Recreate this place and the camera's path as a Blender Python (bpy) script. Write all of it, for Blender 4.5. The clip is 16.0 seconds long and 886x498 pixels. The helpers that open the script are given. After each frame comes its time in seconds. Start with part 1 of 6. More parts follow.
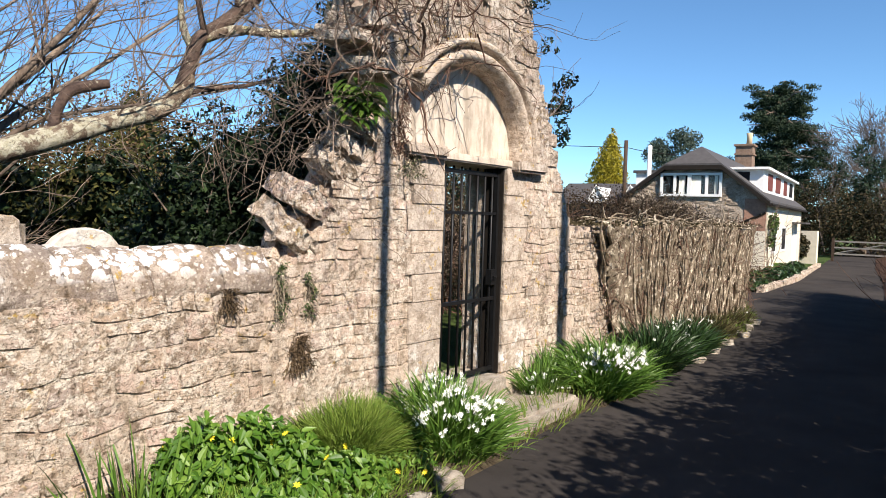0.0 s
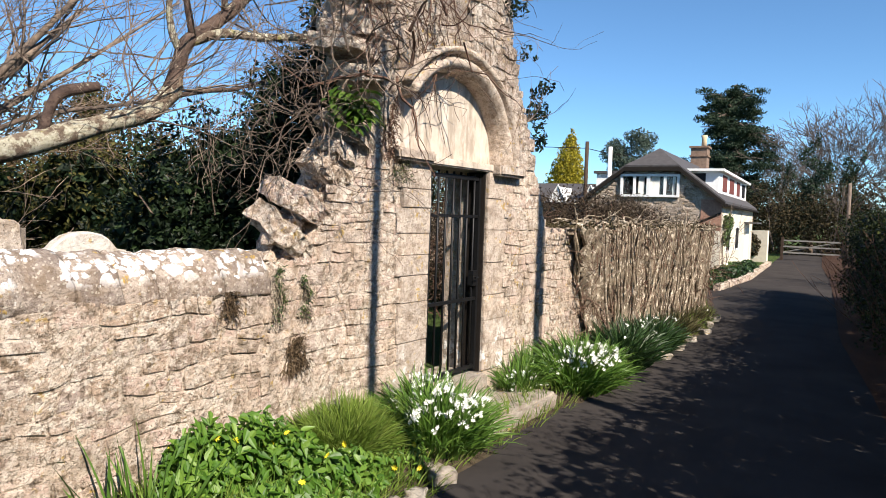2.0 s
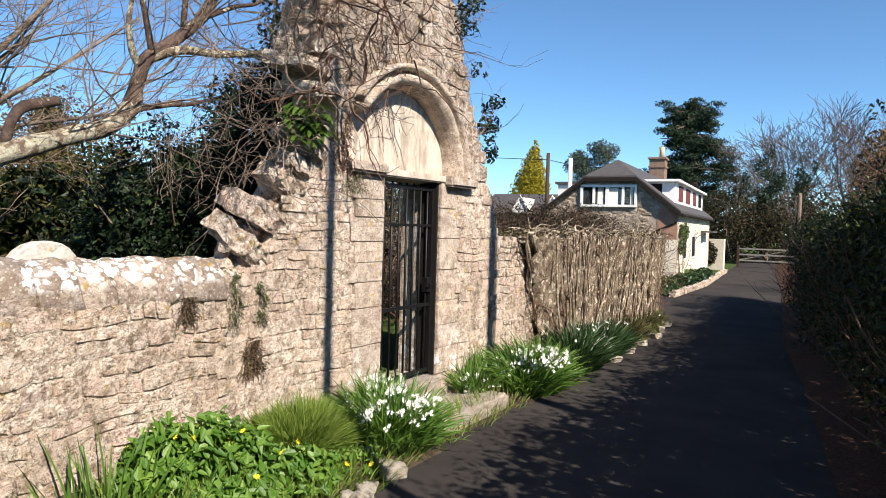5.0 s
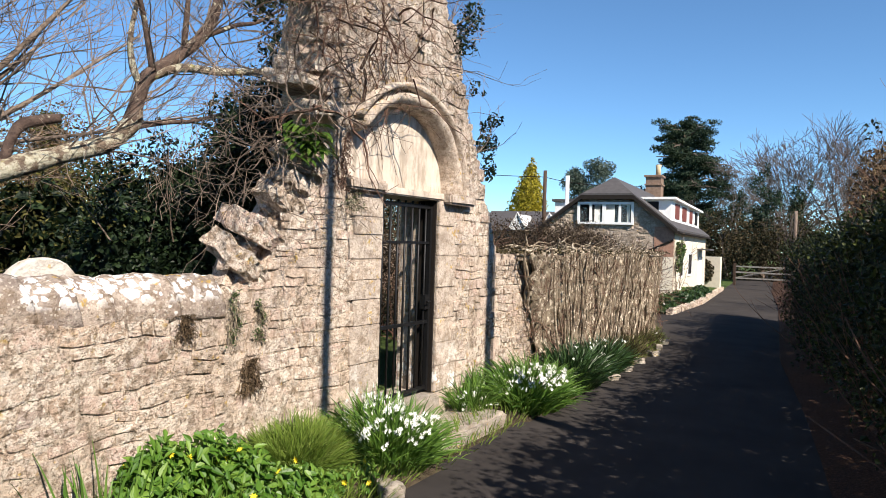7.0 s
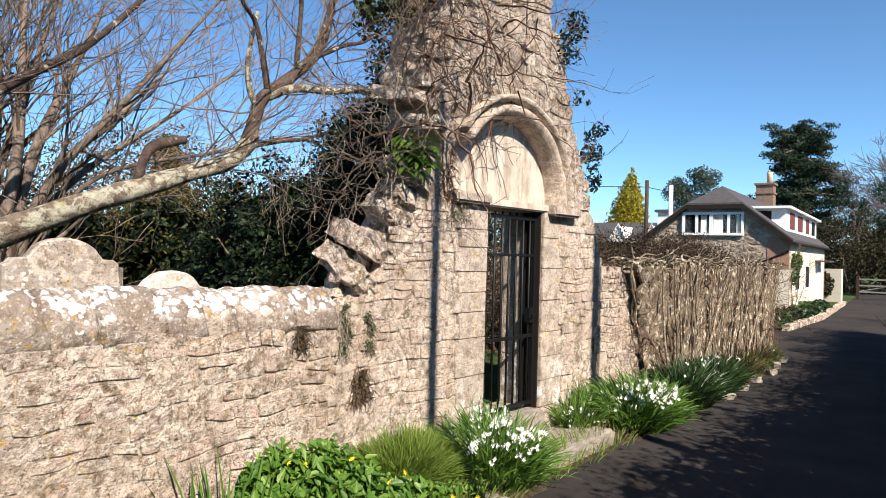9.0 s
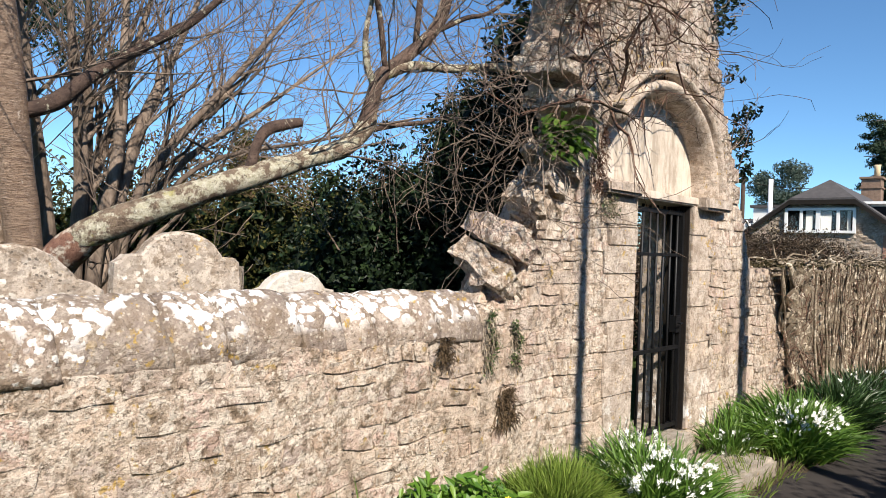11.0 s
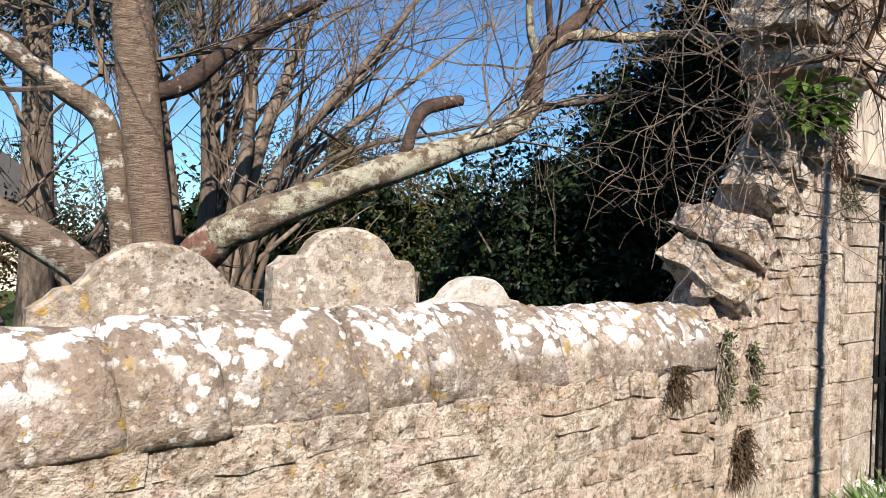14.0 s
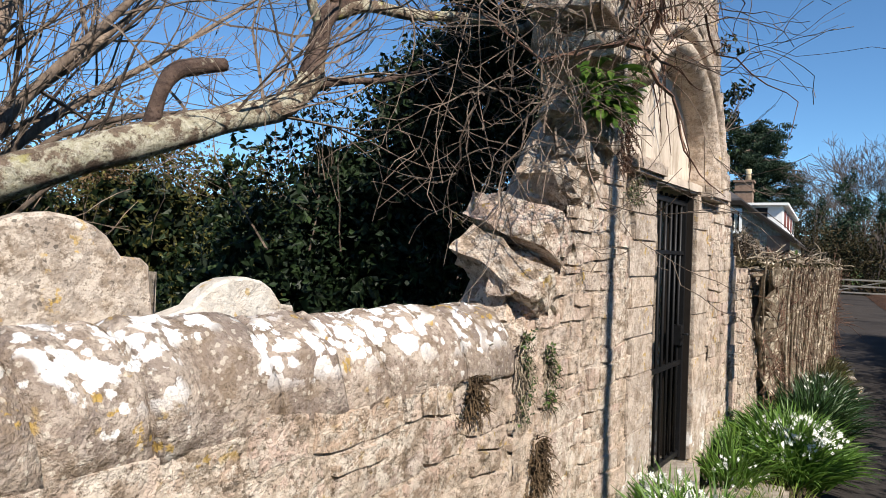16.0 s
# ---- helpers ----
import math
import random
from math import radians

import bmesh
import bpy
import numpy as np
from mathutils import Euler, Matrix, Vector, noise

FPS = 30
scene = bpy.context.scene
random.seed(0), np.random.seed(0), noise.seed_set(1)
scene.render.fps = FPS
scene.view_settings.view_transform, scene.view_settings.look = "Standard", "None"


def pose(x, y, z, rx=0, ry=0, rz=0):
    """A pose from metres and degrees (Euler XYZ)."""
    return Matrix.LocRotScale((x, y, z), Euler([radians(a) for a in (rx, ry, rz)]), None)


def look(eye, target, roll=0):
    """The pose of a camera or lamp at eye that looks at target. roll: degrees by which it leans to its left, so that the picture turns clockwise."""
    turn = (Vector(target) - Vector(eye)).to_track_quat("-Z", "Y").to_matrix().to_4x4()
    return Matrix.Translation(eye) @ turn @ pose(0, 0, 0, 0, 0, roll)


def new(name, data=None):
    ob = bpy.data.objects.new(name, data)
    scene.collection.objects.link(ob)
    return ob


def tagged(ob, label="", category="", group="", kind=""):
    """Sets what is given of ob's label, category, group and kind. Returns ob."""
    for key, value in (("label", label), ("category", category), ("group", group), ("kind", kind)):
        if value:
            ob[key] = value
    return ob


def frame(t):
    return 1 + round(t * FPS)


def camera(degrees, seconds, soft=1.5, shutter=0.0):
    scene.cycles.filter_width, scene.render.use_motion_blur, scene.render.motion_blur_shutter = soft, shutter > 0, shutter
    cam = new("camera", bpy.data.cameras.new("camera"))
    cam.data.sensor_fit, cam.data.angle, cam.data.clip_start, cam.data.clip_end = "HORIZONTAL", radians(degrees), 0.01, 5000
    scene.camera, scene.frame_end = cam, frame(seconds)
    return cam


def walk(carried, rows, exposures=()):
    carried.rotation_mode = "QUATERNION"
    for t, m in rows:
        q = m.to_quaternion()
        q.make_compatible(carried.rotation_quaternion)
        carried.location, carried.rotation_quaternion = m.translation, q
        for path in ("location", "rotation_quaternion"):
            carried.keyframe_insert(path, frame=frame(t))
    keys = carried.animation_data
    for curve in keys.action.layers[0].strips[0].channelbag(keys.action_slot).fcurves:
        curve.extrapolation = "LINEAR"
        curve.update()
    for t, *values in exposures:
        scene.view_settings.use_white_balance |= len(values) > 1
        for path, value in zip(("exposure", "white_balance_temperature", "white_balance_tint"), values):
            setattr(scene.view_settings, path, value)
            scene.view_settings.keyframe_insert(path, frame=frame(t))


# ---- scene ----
cam = camera(66.2, 16.0, 0.9)
EXPOSURE = [(0.0, 1.28, 6500, 10), (9.2, 1.28, 6500, 10), (11.3, 1.19, 6450, 9), (15.0, 1.15, 6400, 9), (16.0, 1.11, 6350, 9)]
PATH = [
    (0, (3.439, 1.084, 1.655), (2.198, 2.649, 1.551), 1.7),
    (0.5, (3.327, 1.01, 1.674), (2.103, 2.588, 1.569), 1.7),
    (1, (3.249, 0.906, 1.678), (2.04, 2.496, 1.572), 1.8),
    (1.5, (3.245, 0.847, 1.677), (2.069, 2.462, 1.571), 1.8),
    (2, (3.343, 0.828, 1.69), (2.201, 2.466, 1.584), 1.9),
    (2.5, (3.462, 0.838, 1.683), (2.342, 2.492, 1.578), 1.7),
    (3, (3.554, 0.743, 1.677), (2.455, 2.411, 1.574), 1.8),
    (3.5, (3.603, 0.694, 1.679), (2.511, 2.366, 1.577), 1.8),
    (4, (3.608, 0.683, 1.676), (2.525, 2.362, 1.581), 1.7),
    (6.5, (3.604, 0.667, 1.681), (2.548, 2.366, 1.649), 1.7),
    (7, (3.599, 0.662, 1.686), (2.54, 2.358, 1.664), 1.8),
    (7.5, (3.6, 0.661, 1.686), (2.537, 2.355, 1.677), 1.8),
    (8, (3.593, 0.657, 1.702), (2.518, 2.344, 1.703), 1.7),
    (8.5, (3.587, 0.63, 1.704), (2.446, 2.273, 1.713), 1.6),
    (9, (3.512, 0.64, 1.68), (2.226, 2.171, 1.688), 1.5),
    (9.2, (3.439, 0.643, 1.666), (2.134, 2.159, 1.679), 1.5),
    (11.3, (2.529, 0.806, 1.687), (1.081, 2.185, 1.677), 2.0),
    (11.5, (2.472, 0.77, 1.689), (1.012, 2.138, 1.682), 2.0),
    (12, (2.265, 0.769, 1.678), (0.805, 2.135, 1.671), 2.1),
    (12.5, (2.095, 0.861, 1.665), (0.582, 2.168, 1.657), 2.0),
    (13, (1.885, 0.932, 1.662), (0.31, 2.165, 1.655), 2.0),
    (13.5, (1.75, 0.89, 1.667), (0.159, 2.102, 1.658), 2.0),
    (14, (1.652, 0.905, 1.642), (0.065, 2.121, 1.634), 2.0),
    (14.5, (1.579, 1.018, 1.635), (0.031, 2.284, 1.629), 2.0),
    (15, (1.543, 1.177, 1.646), (0.039, 2.495, 1.641), 1.9),
    (15.5, (1.414, 1.291, 1.65), (0.084, 2.785, 1.644), 1.9),
    (16, (1.327, 1.314, 1.631), (0.177, 2.951, 1.635), 1.9),
]
walk(cam, [(t, look(eye, target, roll)) for t, eye, target, roll in PATH], EXPOSURE)

# ---- world, sun ----
SUN_EL, SUN_AZ = 40.5, -22.5   # azimuth from +x towards +y
world = bpy.data.worlds.new("sky")
scene.world = world
world.use_nodes = True
wn = world.node_tree
bg = wn.nodes["Background"]
sky = wn.nodes.new("ShaderNodeTexSky")
sky.sky_type = "NISHITA"
sky.sun_disc = False
sky.sun_elevation = radians(SUN_EL)
sky.sun_rotation = radians(90 - SUN_AZ)
sky.air_density, sky.dust_density, sky.ozone_density = 1.0, 0.0, 3.4
sky.altitude = 2200
clear = wn.nodes.new("ShaderNodeMix")   # very clear spring air: less red in the blue
clear.data_type, clear.blend_type = "RGBA", "MULTIPLY"
clear.inputs[0].default_value = 1.0
clear.inputs[7].default_value = (0.77, 1.0, 1.08, 1)
wn.links.new(sky.outputs[0], clear.inputs[6])
wn.links.new(clear.outputs[2], bg.inputs[0])
bg.inputs[1].default_value = 0.068
sun_dir = Vector((math.cos(radians(SUN_EL)) * math.cos(radians(SUN_AZ)),
                  math.cos(radians(SUN_EL)) * math.sin(radians(SUN_AZ)), math.sin(radians(SUN_EL))))
sun = new("sun", bpy.data.lights.new("sun", "SUN"))
sun.data.energy, sun.data.angle, sun.data.color = 3.85, radians(0.5), (1.0, 0.90, 0.785)
sun.matrix_world = look((0, 0, 30), Vector((0, 0, 30)) - sun_dir)


# ---- materials ----
class Mat:
    """A node material with a few short ways to mix noise colours."""

    def __init__(self, name, rough=0.9, spec=0.3, metal=0.0):
        self.m = bpy.data.materials.new(name)
        self.m.use_nodes = True
        self.t = self.m.node_tree
        self.b = self.t.nodes["Principled BSDF"]
        self.b.inputs["Roughness"].default_value = rough
        self.b.inputs["Specular IOR Level"].default_value = spec
        self.b.inputs["Metallic"].default_value = metal
        self.pos = self.node("ShaderNodeNewGeometry").outputs["Position"]

    def node(self, kind):
        return self.t.nodes.new(kind)

    def link(self, a, b):
        self.t.links.new(a, b)

    def scaled(self, s):
        v = self.node("ShaderNodeVectorMath")
        v.operation = "MULTIPLY"
        self.link(self.pos, v.inputs[0])
        v.inputs[1].default_value = s
        return v.outputs[0]

    def noise(self, scale, detail=4.0, rough=0.55, stretch=None):
        n = self.node("ShaderNodeTexNoise")
        n.inputs["Scale"].default_value = scale
        n.inputs["Detail"].default_value = detail
        n.inputs["Roughness"].default_value = rough
        self.link(self.scaled(stretch) if stretch else self.pos, n.inputs["Vector"])
        return n.outputs["Fac"]

    def voronoi(self, scale, feature="F1"):
        n = self.node("ShaderNodeTexVoronoi")
        n.feature = feature
        n.inputs["Scale"].default_value = scale
        self.link(self.pos, n.inputs["Vector"])
        return n.outputs["Distance"]

    def patches(self, scale, size, wobble=0.3, edge=0.05):
        """Round growths with a ragged rim: 1 inside, 0 outside."""
        d = self.math("ADD", self.voronoi(scale), self.math("MULTIPLY", self.math("SUBTRACT", self.noise(scale * 3.2, 4, 0.6), 0.5), wobble * 2))
        return self.ramp(d, [(size - edge, 1.0), (size, 0.0)])

    def random(self):
        return self.node("ShaderNodeObjectInfo").outputs["Random"]

    def island(self):
        return self.node("ShaderNodeNewGeometry").outputs["Random Per Island"]

    def ramp(self, fac, stops, smooth=False):
        r = self.node("ShaderNodeValToRGB")
        if smooth:
            r.color_ramp.interpolation = "EASE"
        e = r.color_ramp.elements
        while len(e) < len(stops):
            e.new(0.5)
        for k, (p, c) in zip(e, stops):
            k.position = p
            k.color = (c, c, c, 1) if isinstance(c, (int, float)) else (*c, 1)
        self.link(fac, r.inputs[0])
        return r.outputs[0]

    def mix(self, fac, a, b, how="MIX"):
        x = self.node("ShaderNodeMix")
        x.data_type, x.blend_type = "RGBA", how
        for v, i in ((fac, 0), (a, 6), (b, 7)):
            if isinstance(v, (int, float)):
                x.inputs[i].default_value = v
            elif isinstance(v, tuple):
                x.inputs[i].default_value = (*v, 1)
            else:
                self.link(v, x.inputs[i])
        return x.outputs[2]

    def math(self, how, a, b=0.0, clamp=False):
        x = self.node("ShaderNodeMath")
        x.operation, x.use_clamp = how, clamp
        for v, i in ((a, 0), (b, 1)):
            if isinstance(v, (int, float)):
                x.inputs[i].default_value = v
            else:
                self.link(v, x.inputs[i])
        return x.outputs[0]

    def height_z(self):
        s = self.node("ShaderNodeSeparateXYZ")
        self.link(self.pos, s.inputs[0])
        return s.outputs["Z"]

    def done(self, colour, bump=None, strength=0.5, dist=0.01, rough=None):
        if isinstance(colour, tuple):
            self.b.inputs["Base Color"].default_value = (*colour, 1)
        else:
            self.link(colour, self.b.inputs["Base Color"])
        if bump is not None:
            n = self.node("ShaderNodeBump")
            n.inputs["Strength"].default_value, n.inputs["Distance"].default_value = strength, dist
            self.link(bump, n.inputs["Height"])
            self.link(n.outputs[0], self.b.inputs["Normal"])
        if rough is not None:
            self.link(rough, self.b.inputs["Roughness"])
        return self.m


def stone_material(name, tones, dark=0.5, lichen=0.25, grain=1.0, white=None, gold=0.62, wash=0.0, specks=0.0):
    m = Mat(name, 0.92, 0.15)
    pick = m.math("FRACT", m.math("ADD", m.random(), m.island()))
    base = m.ramp(pick, tones)
    base = m.mix(m.ramp(m.noise(5.5, 4, 0.6), [(0.38, 0.0), (0.62, 0.55)]), base, m.ramp(m.noise(2.1, 3), [(0.35, tones[0][1]), (0.5, tones[len(tones) // 2][1]), (0.65, tones[-1][1])]))
    base = m.mix(m.ramp(m.noise(9, 6, 0.7), [(0.48, 0.0), (0.60, dark)]), base, (0.21, 0.155, 0.105))
    base = m.mix(m.ramp(m.noise(3.4, 7, 0.68), [(0.50, 0.0), (0.60, 0.55)]), base, (0.25, 0.19, 0.14))
    base = m.mix(m.ramp(m.noise(4.6, 7, 0.7), [(0.54, 0.0), (0.63, 0.35)]), base, (0.68, 0.575, 0.48))
    crust = m.math("MULTIPLY", m.ramp(m.noise(17, 6, 0.75), [(0.48, 0.0), (0.55, 1.0)]), m.ramp(m.noise(1.5, 3), [(0.36, 0.25), (0.58, 1.0)]))
    base = m.mix(m.math("MULTIPLY", crust, lichen), base, (0.71, 0.625, 0.53))
    base = m.mix(m.ramp(m.noise(30, 6, 0.75), [(0.55, 0.0), (0.63, dark)]), base, (0.13, 0.095, 0.065))
    base = m.mix(m.ramp(m.noise(85, 3, 0.7), [(0.58, 0.0), (0.70, dark)]), base, (0.08, 0.06, 0.04))
    yellow = m.math("MULTIPLY", m.ramp(m.noise(21, 3, 0.6), [(gold - 0.02, 0.0), (gold + 0.03, 1.0)]), m.ramp(m.noise(3.7, 2), [(0.52, 0.0), (0.6, 1.0)]))
    base = m.mix(m.math("MULTIPLY", yellow, 0.75), base, (0.46, 0.30, 0.06))
    if white:
        top = m.ramp(m.math("SUBTRACT", m.height_z(), 0.75), [(0.50, 0.0), (0.58, 1.0)])
        spots = m.math("MULTIPLY", m.math("MAXIMUM", m.patches(13, white), m.patches(22, white - 0.08)), m.ramp(m.noise(4.2, 2, 0.5), [(0.46, 0.0), (0.52, 1.0)]))
        base = m.mix(m.math("MULTIPLY", spots, top), base, (0.88, 0.87, 0.86))
        few = m.math("MULTIPLY", m.patches(17, 0.26, 0.25), m.ramp(m.noise(3.1, 2, 0.5), [(0.50, 0.0), (0.56, 1.0)]))
        base = m.mix(m.math("MULTIPLY", few, 0.9), base, (0.78, 0.76, 0.72))
        base = m.mix(m.math("MULTIPLY", m.patches(38, 0.27, 0.3), 0.55), base, (0.62, 0.56, 0.47))
    if specks:
        black = m.math("MULTIPLY", m.patches(34, 0.24, 0.35), m.ramp(m.noise(5, 3, 0.6), [(0.46, 0.0), (0.56, specks)]))
        base = m.mix(black, base, (0.10, 0.085, 0.07))
        pale = m.math("MULTIPLY", m.patches(19, 0.25, 0.35), m.ramp(m.noise(3.3, 3, 0.6), [(0.50, 0.0), (0.58, specks)]))
        base = m.mix(pale, base, (0.68, 0.64, 0.57))
        rust = m.math("MULTIPLY", m.patches(26, 0.28, 0.4), m.ramp(m.noise(2.4, 2, 0.5), [(0.55, 0.0), (0.62, specks)]))
        base = m.mix(rust, base, (0.42, 0.25, 0.07))
    if wash:
        low = m.ramp(m.height_z(), [(0.35, 1.0), (0.75, 0.0)])
        flake = m.math("MULTIPLY", m.ramp(m.noise(7, 5, 0.7), [(0.52, 0.0), (0.57, wash)]), low)
        base = m.mix(flake, base, (0.82, 0.80, 0.76))
    h = m.math("ADD", m.math("MULTIPLY", m.noise(12, 6, 0.7), 1.2), m.math("MULTIPLY", m.noise(45, 5, 0.75), 0.32))
    return m.done(base, h, 1.0, 0.040 * grain)


WARM = [(0.0, (0.47, 0.345, 0.255)), (0.18, (0.66, 0.535, 0.43)), (0.36, (0.57, 0.395, 0.34)), (0.52, (0.60, 0.475, 0.37)), (0.68, (0.43, 0.35, 0.31)), (0.84, (0.57, 0.415, 0.30)), (1.0, (0.68, 0.575, 0.475))]
GREY = [(0.0, (0.27, 0.21, 0.17)), (0.35, (0.34, 0.265, 0.215)), (0.7, (0.22, 0.175, 0.15)), (1.0, (0.30, 0.25, 0.21))]
DRESS = [(0.0, (0.50, 0.40, 0.315)), (0.5, (0.42, 0.36, 0.31)), (1.0, (0.58, 0.465, 0.365))]
M_rubble = stone_material("rubble_stone", WARM, 0.9, 0.95, 1.2)
M_portal = stone_material("portal_stone", [(0.0, (0.50, 0.385, 0.30)), (0.25, (0.63, 0.515, 0.40)), (0.5, (0.55, 0.405, 0.335)), (0.75, (0.45, 0.38, 0.325)), (1.0, (0.68, 0.555, 0.425))], 0.55, 0.95)
M_dressed = stone_material("dressed_stone", DRESS, 0.55, 0.5, 0.7, wash=0.9)
M_coping = stone_material("coping_stone", GREY, 0.7, 0.35, 0.8, white=0.47)
M_grave = stone_material("gravestone", [(0.0, (0.32, 0.275, 0.23)), (0.5, (0.39, 0.335, 0.28)), (1.0, (0.28, 0.245, 0.21))], 0.7, 0.5, 0.4, None, 0.60, 0.0, 0.85)
M_pale = stone_material("pale_capped_stone", [(0.0, (0.58, 0.55, 0.5)), (1.0, (0.64, 0.61, 0.56))], 0.25, 0.5, 0.6)
M_pointing = stone_material("lime_pointing", [(0.0, (0.52, 0.41, 0.32)), (0.5, (0.60, 0.49, 0.39)), (1.0, (0.47, 0.375, 0.305))], 0.85, 0.85, 1.3)
M_ruin = stone_material("ruin_stone", [(0.0, (0.42, 0.32, 0.245)), (0.3, (0.54, 0.43, 0.34)), (0.6, (0.36, 0.285, 0.235)), (1.0, (0.50, 0.37, 0.29))], 0.95, 0.75, 1.3)
M_slab = stone_material("step_stone", [(0.0, (0.36, 0.32, 0.27)), (1.0, (0.42, 0.38, 0.32))], 0.4, 0.2)


def mortar_material():
    m = Mat("lime_mortar", 0.95, 0.15)
    c = m.ramp(m.noise(6, 5), [(0.3, (0.50, 0.40, 0.315)), (0.7, (0.70, 0.59, 0.485))])
    c = m.mix(m.ramp(m.noise(2.2, 4, 0.6), [(0.45, 0.0), (0.62, 0.6)]), c, (0.56, 0.415, 0.345))
    c = m.mix(m.ramp(m.noise(23, 6, 0.75), [(0.54, 0.0), (0.64, 0.75)]), c, (0.20, 0.14, 0.095))
    return m.done(c, m.noise(35, 6, 0.7), 1.0, 0.03)


def plaster_material():
    m = Mat("worn_render", 0.9, 0.2)
    c = m.ramp(m.noise(5, 5), [(0.3, (0.47, 0.395, 0.32)), (0.7, (0.64, 0.56, 0.47))])
    c = m.mix(m.ramp(m.noise(9, 5, 0.7, (1, 1, 0.25)), [(0.46, 0.0), (0.62, 0.7)]), c, (0.27, 0.22, 0.165))
    return m.done(c, m.noise(40, 5, 0.7), 0.5, 0.012)


def asphalt_material():
    m = Mat("asphalt", 0.97, 0.06)
    c = m.ramp(m.noise(1.3, 4), [(0.3, (0.036, 0.032, 0.030)), (0.7, (0.054, 0.048, 0.045))])
    c = m.mix(m.ramp(m.noise(220, 2, 0.6), [(0.55, 0.0), (0.75, 0.3)]), c, (0.11, 0.10, 0.095))
    return m.done(c, m.noise(260, 3, 0.7), 0.6, 0.006)


def soil_material():
    m = Mat("soil", 0.95, 0.15)
    c = m.ramp(m.noise(9, 6, 0.65), [(0.3, (0.045, 0.034, 0.022)), (0.6, (0.11, 0.085, 0.055)), (0.8, (0.07, 0.085, 0.03))])
    return m.done(c, m.noise(40, 6, 0.7), 1.0, 0.04)


def litter_material():
    m = Mat("leaf_litter", 0.95, 0.15)
    c = m.ramp(m.noise(45, 4, 0.7), [(0.3, (0.03, 0.018, 0.012)), (0.55, (0.075, 0.04, 0.025)), (0.75, (0.14, 0.08, 0.05))])
    return m.done(c, m.noise(60, 4, 0.7), 1.0, 0.03)


def grass_material():
    m = Mat("grass", 0.9, 0.2)
    c = m.ramp(m.noise(0.8, 5), [(0.3, (0.05, 0.085, 0.02)), (0.7, (0.10, 0.15, 0.035))])
    c = m.mix(m.ramp(m.noise(50, 3, 0.7), [(0.4, 0.0), (0.7, 0.6)]), c, (0.03, 0.045, 0.012))
    return m.done(c, m.noise(70, 4, 0.7), 1.0, 0.05)


def leaf_material(name, tones, rough=0.5, spec=0.4, glow=0.25):
    m = Mat(name, rough, spec)
    c = m.ramp(m.island(), tones)
    c = m.mix(m.ramp(m.noise(3, 3), [(0.3, 0.0), (0.7, 0.45)]), c, tones[0][1])
    m.b.inputs["Subsurface Weight"].default_value = 0.0
    shader = m.done(c)
    if glow:
        t = m.node("ShaderNodeBsdfTranslucent")
        m.link(c, t.inputs["Color"])
        mixer = m.node("ShaderNodeMixShader")
        mixer.inputs[0].default_value = glow
        m.link(m.b.outputs[0], mixer.inputs[1])
        m.link(t.outputs[0], mixer.inputs[2])
        m.link(mixer.outputs[0], m.t.nodes["Material Output"].inputs["Surface"])
    return shader


def bark_material(name, a, b, spots=None, amount=0.5, stretch=(1, 1, 0.3)):
    m = Mat(name, 0.9, 0.2)
    c = m.ramp(m.noise(14, 5, 0.65, stretch), [(0.3, a), (0.7, b)])
    c = m.mix(m.ramp(m.island(), [(0.2, 0.0), (0.9, 0.55)]), c, a)
    if spots:
        c = m.mix(m.ramp(m.noise(11, 4, 0.6), [(amount, 0.0), (amount + 0.08, 1.0)]), c, spots)
        c = m.mix(m.ramp(m.noise(38, 3, 0.6), [(0.56, 0.0), (0.64, 0.7)]), c, a)
    return m.done(c, m.noise(45, 5, 0.7, stretch), 0.9, 0.02)


def plain(name, colour, rough=0.7, spec=0.3, metal=0.0, vary=0.25, scale=8.0):
    m = Mat(name, rough, spec, metal)
    dark = tuple(v * (1 - vary) for v in colour)
    c = m.ramp(m.noise(scale, 5, 0.65), [(0.3, dark), (0.7, colour)])
    return m.done(c, m.noise(scale * 12, 3, 0.6), 0.25, 0.004)


M_mortar, M_render, M_road = mortar_material(), plaster_material(), asphalt_material()
M_soil, M_litter, M_grass = soil_material(), litter_material(), grass_material()
M_blade = leaf_material("strap_leaf", [(0.0, (0.055, 0.12, 0.018)), (0.5, (0.10, 0.20, 0.03)), (1.0, (0.17, 0.28, 0.05))], 0.45, 0.4, 0.3)
M_tuft = leaf_material("tuft_grass", [(0.0, (0.10, 0.16, 0.022)), (0.5, (0.18, 0.27, 0.04)), (1.0, (0.27, 0.33, 0.08))], 0.6, 0.3, 0.3)
M_weed = leaf_material("broad_leaf", [(0.0, (0.045, 0.115, 0.012)), (0.5, (0.095, 0.20, 0.02)), (1.0, (0.20, 0.32, 0.05))], 0.45, 0.4, 0.3)
M_dark = leaf_material("dark_strap_leaf", [(0.0, (0.012, 0.032, 0.010)), (0.6, (0.026, 0.062, 0.016)), (1.0, (0.06, 0.115, 0.03))], 0.4, 0.5, 0.2)
M_holly_shade = leaf_material("holly_leaf_and_inner_shade", [(0.0, (0.006, 0.012, 0.005)), (0.6, (0.014, 0.028, 0.010)), (1.0, (0.035, 0.06, 0.02))], 0.5, 0.25, 0.05)
M_shrub = leaf_material("shrub_leaf", [(0.0, (0.028, 0.028, 0.008)), (0.6, (0.075, 0.074, 0.019)), (1.0, (0.16, 0.148, 0.045))], 0.65, 0.15, 0.1)
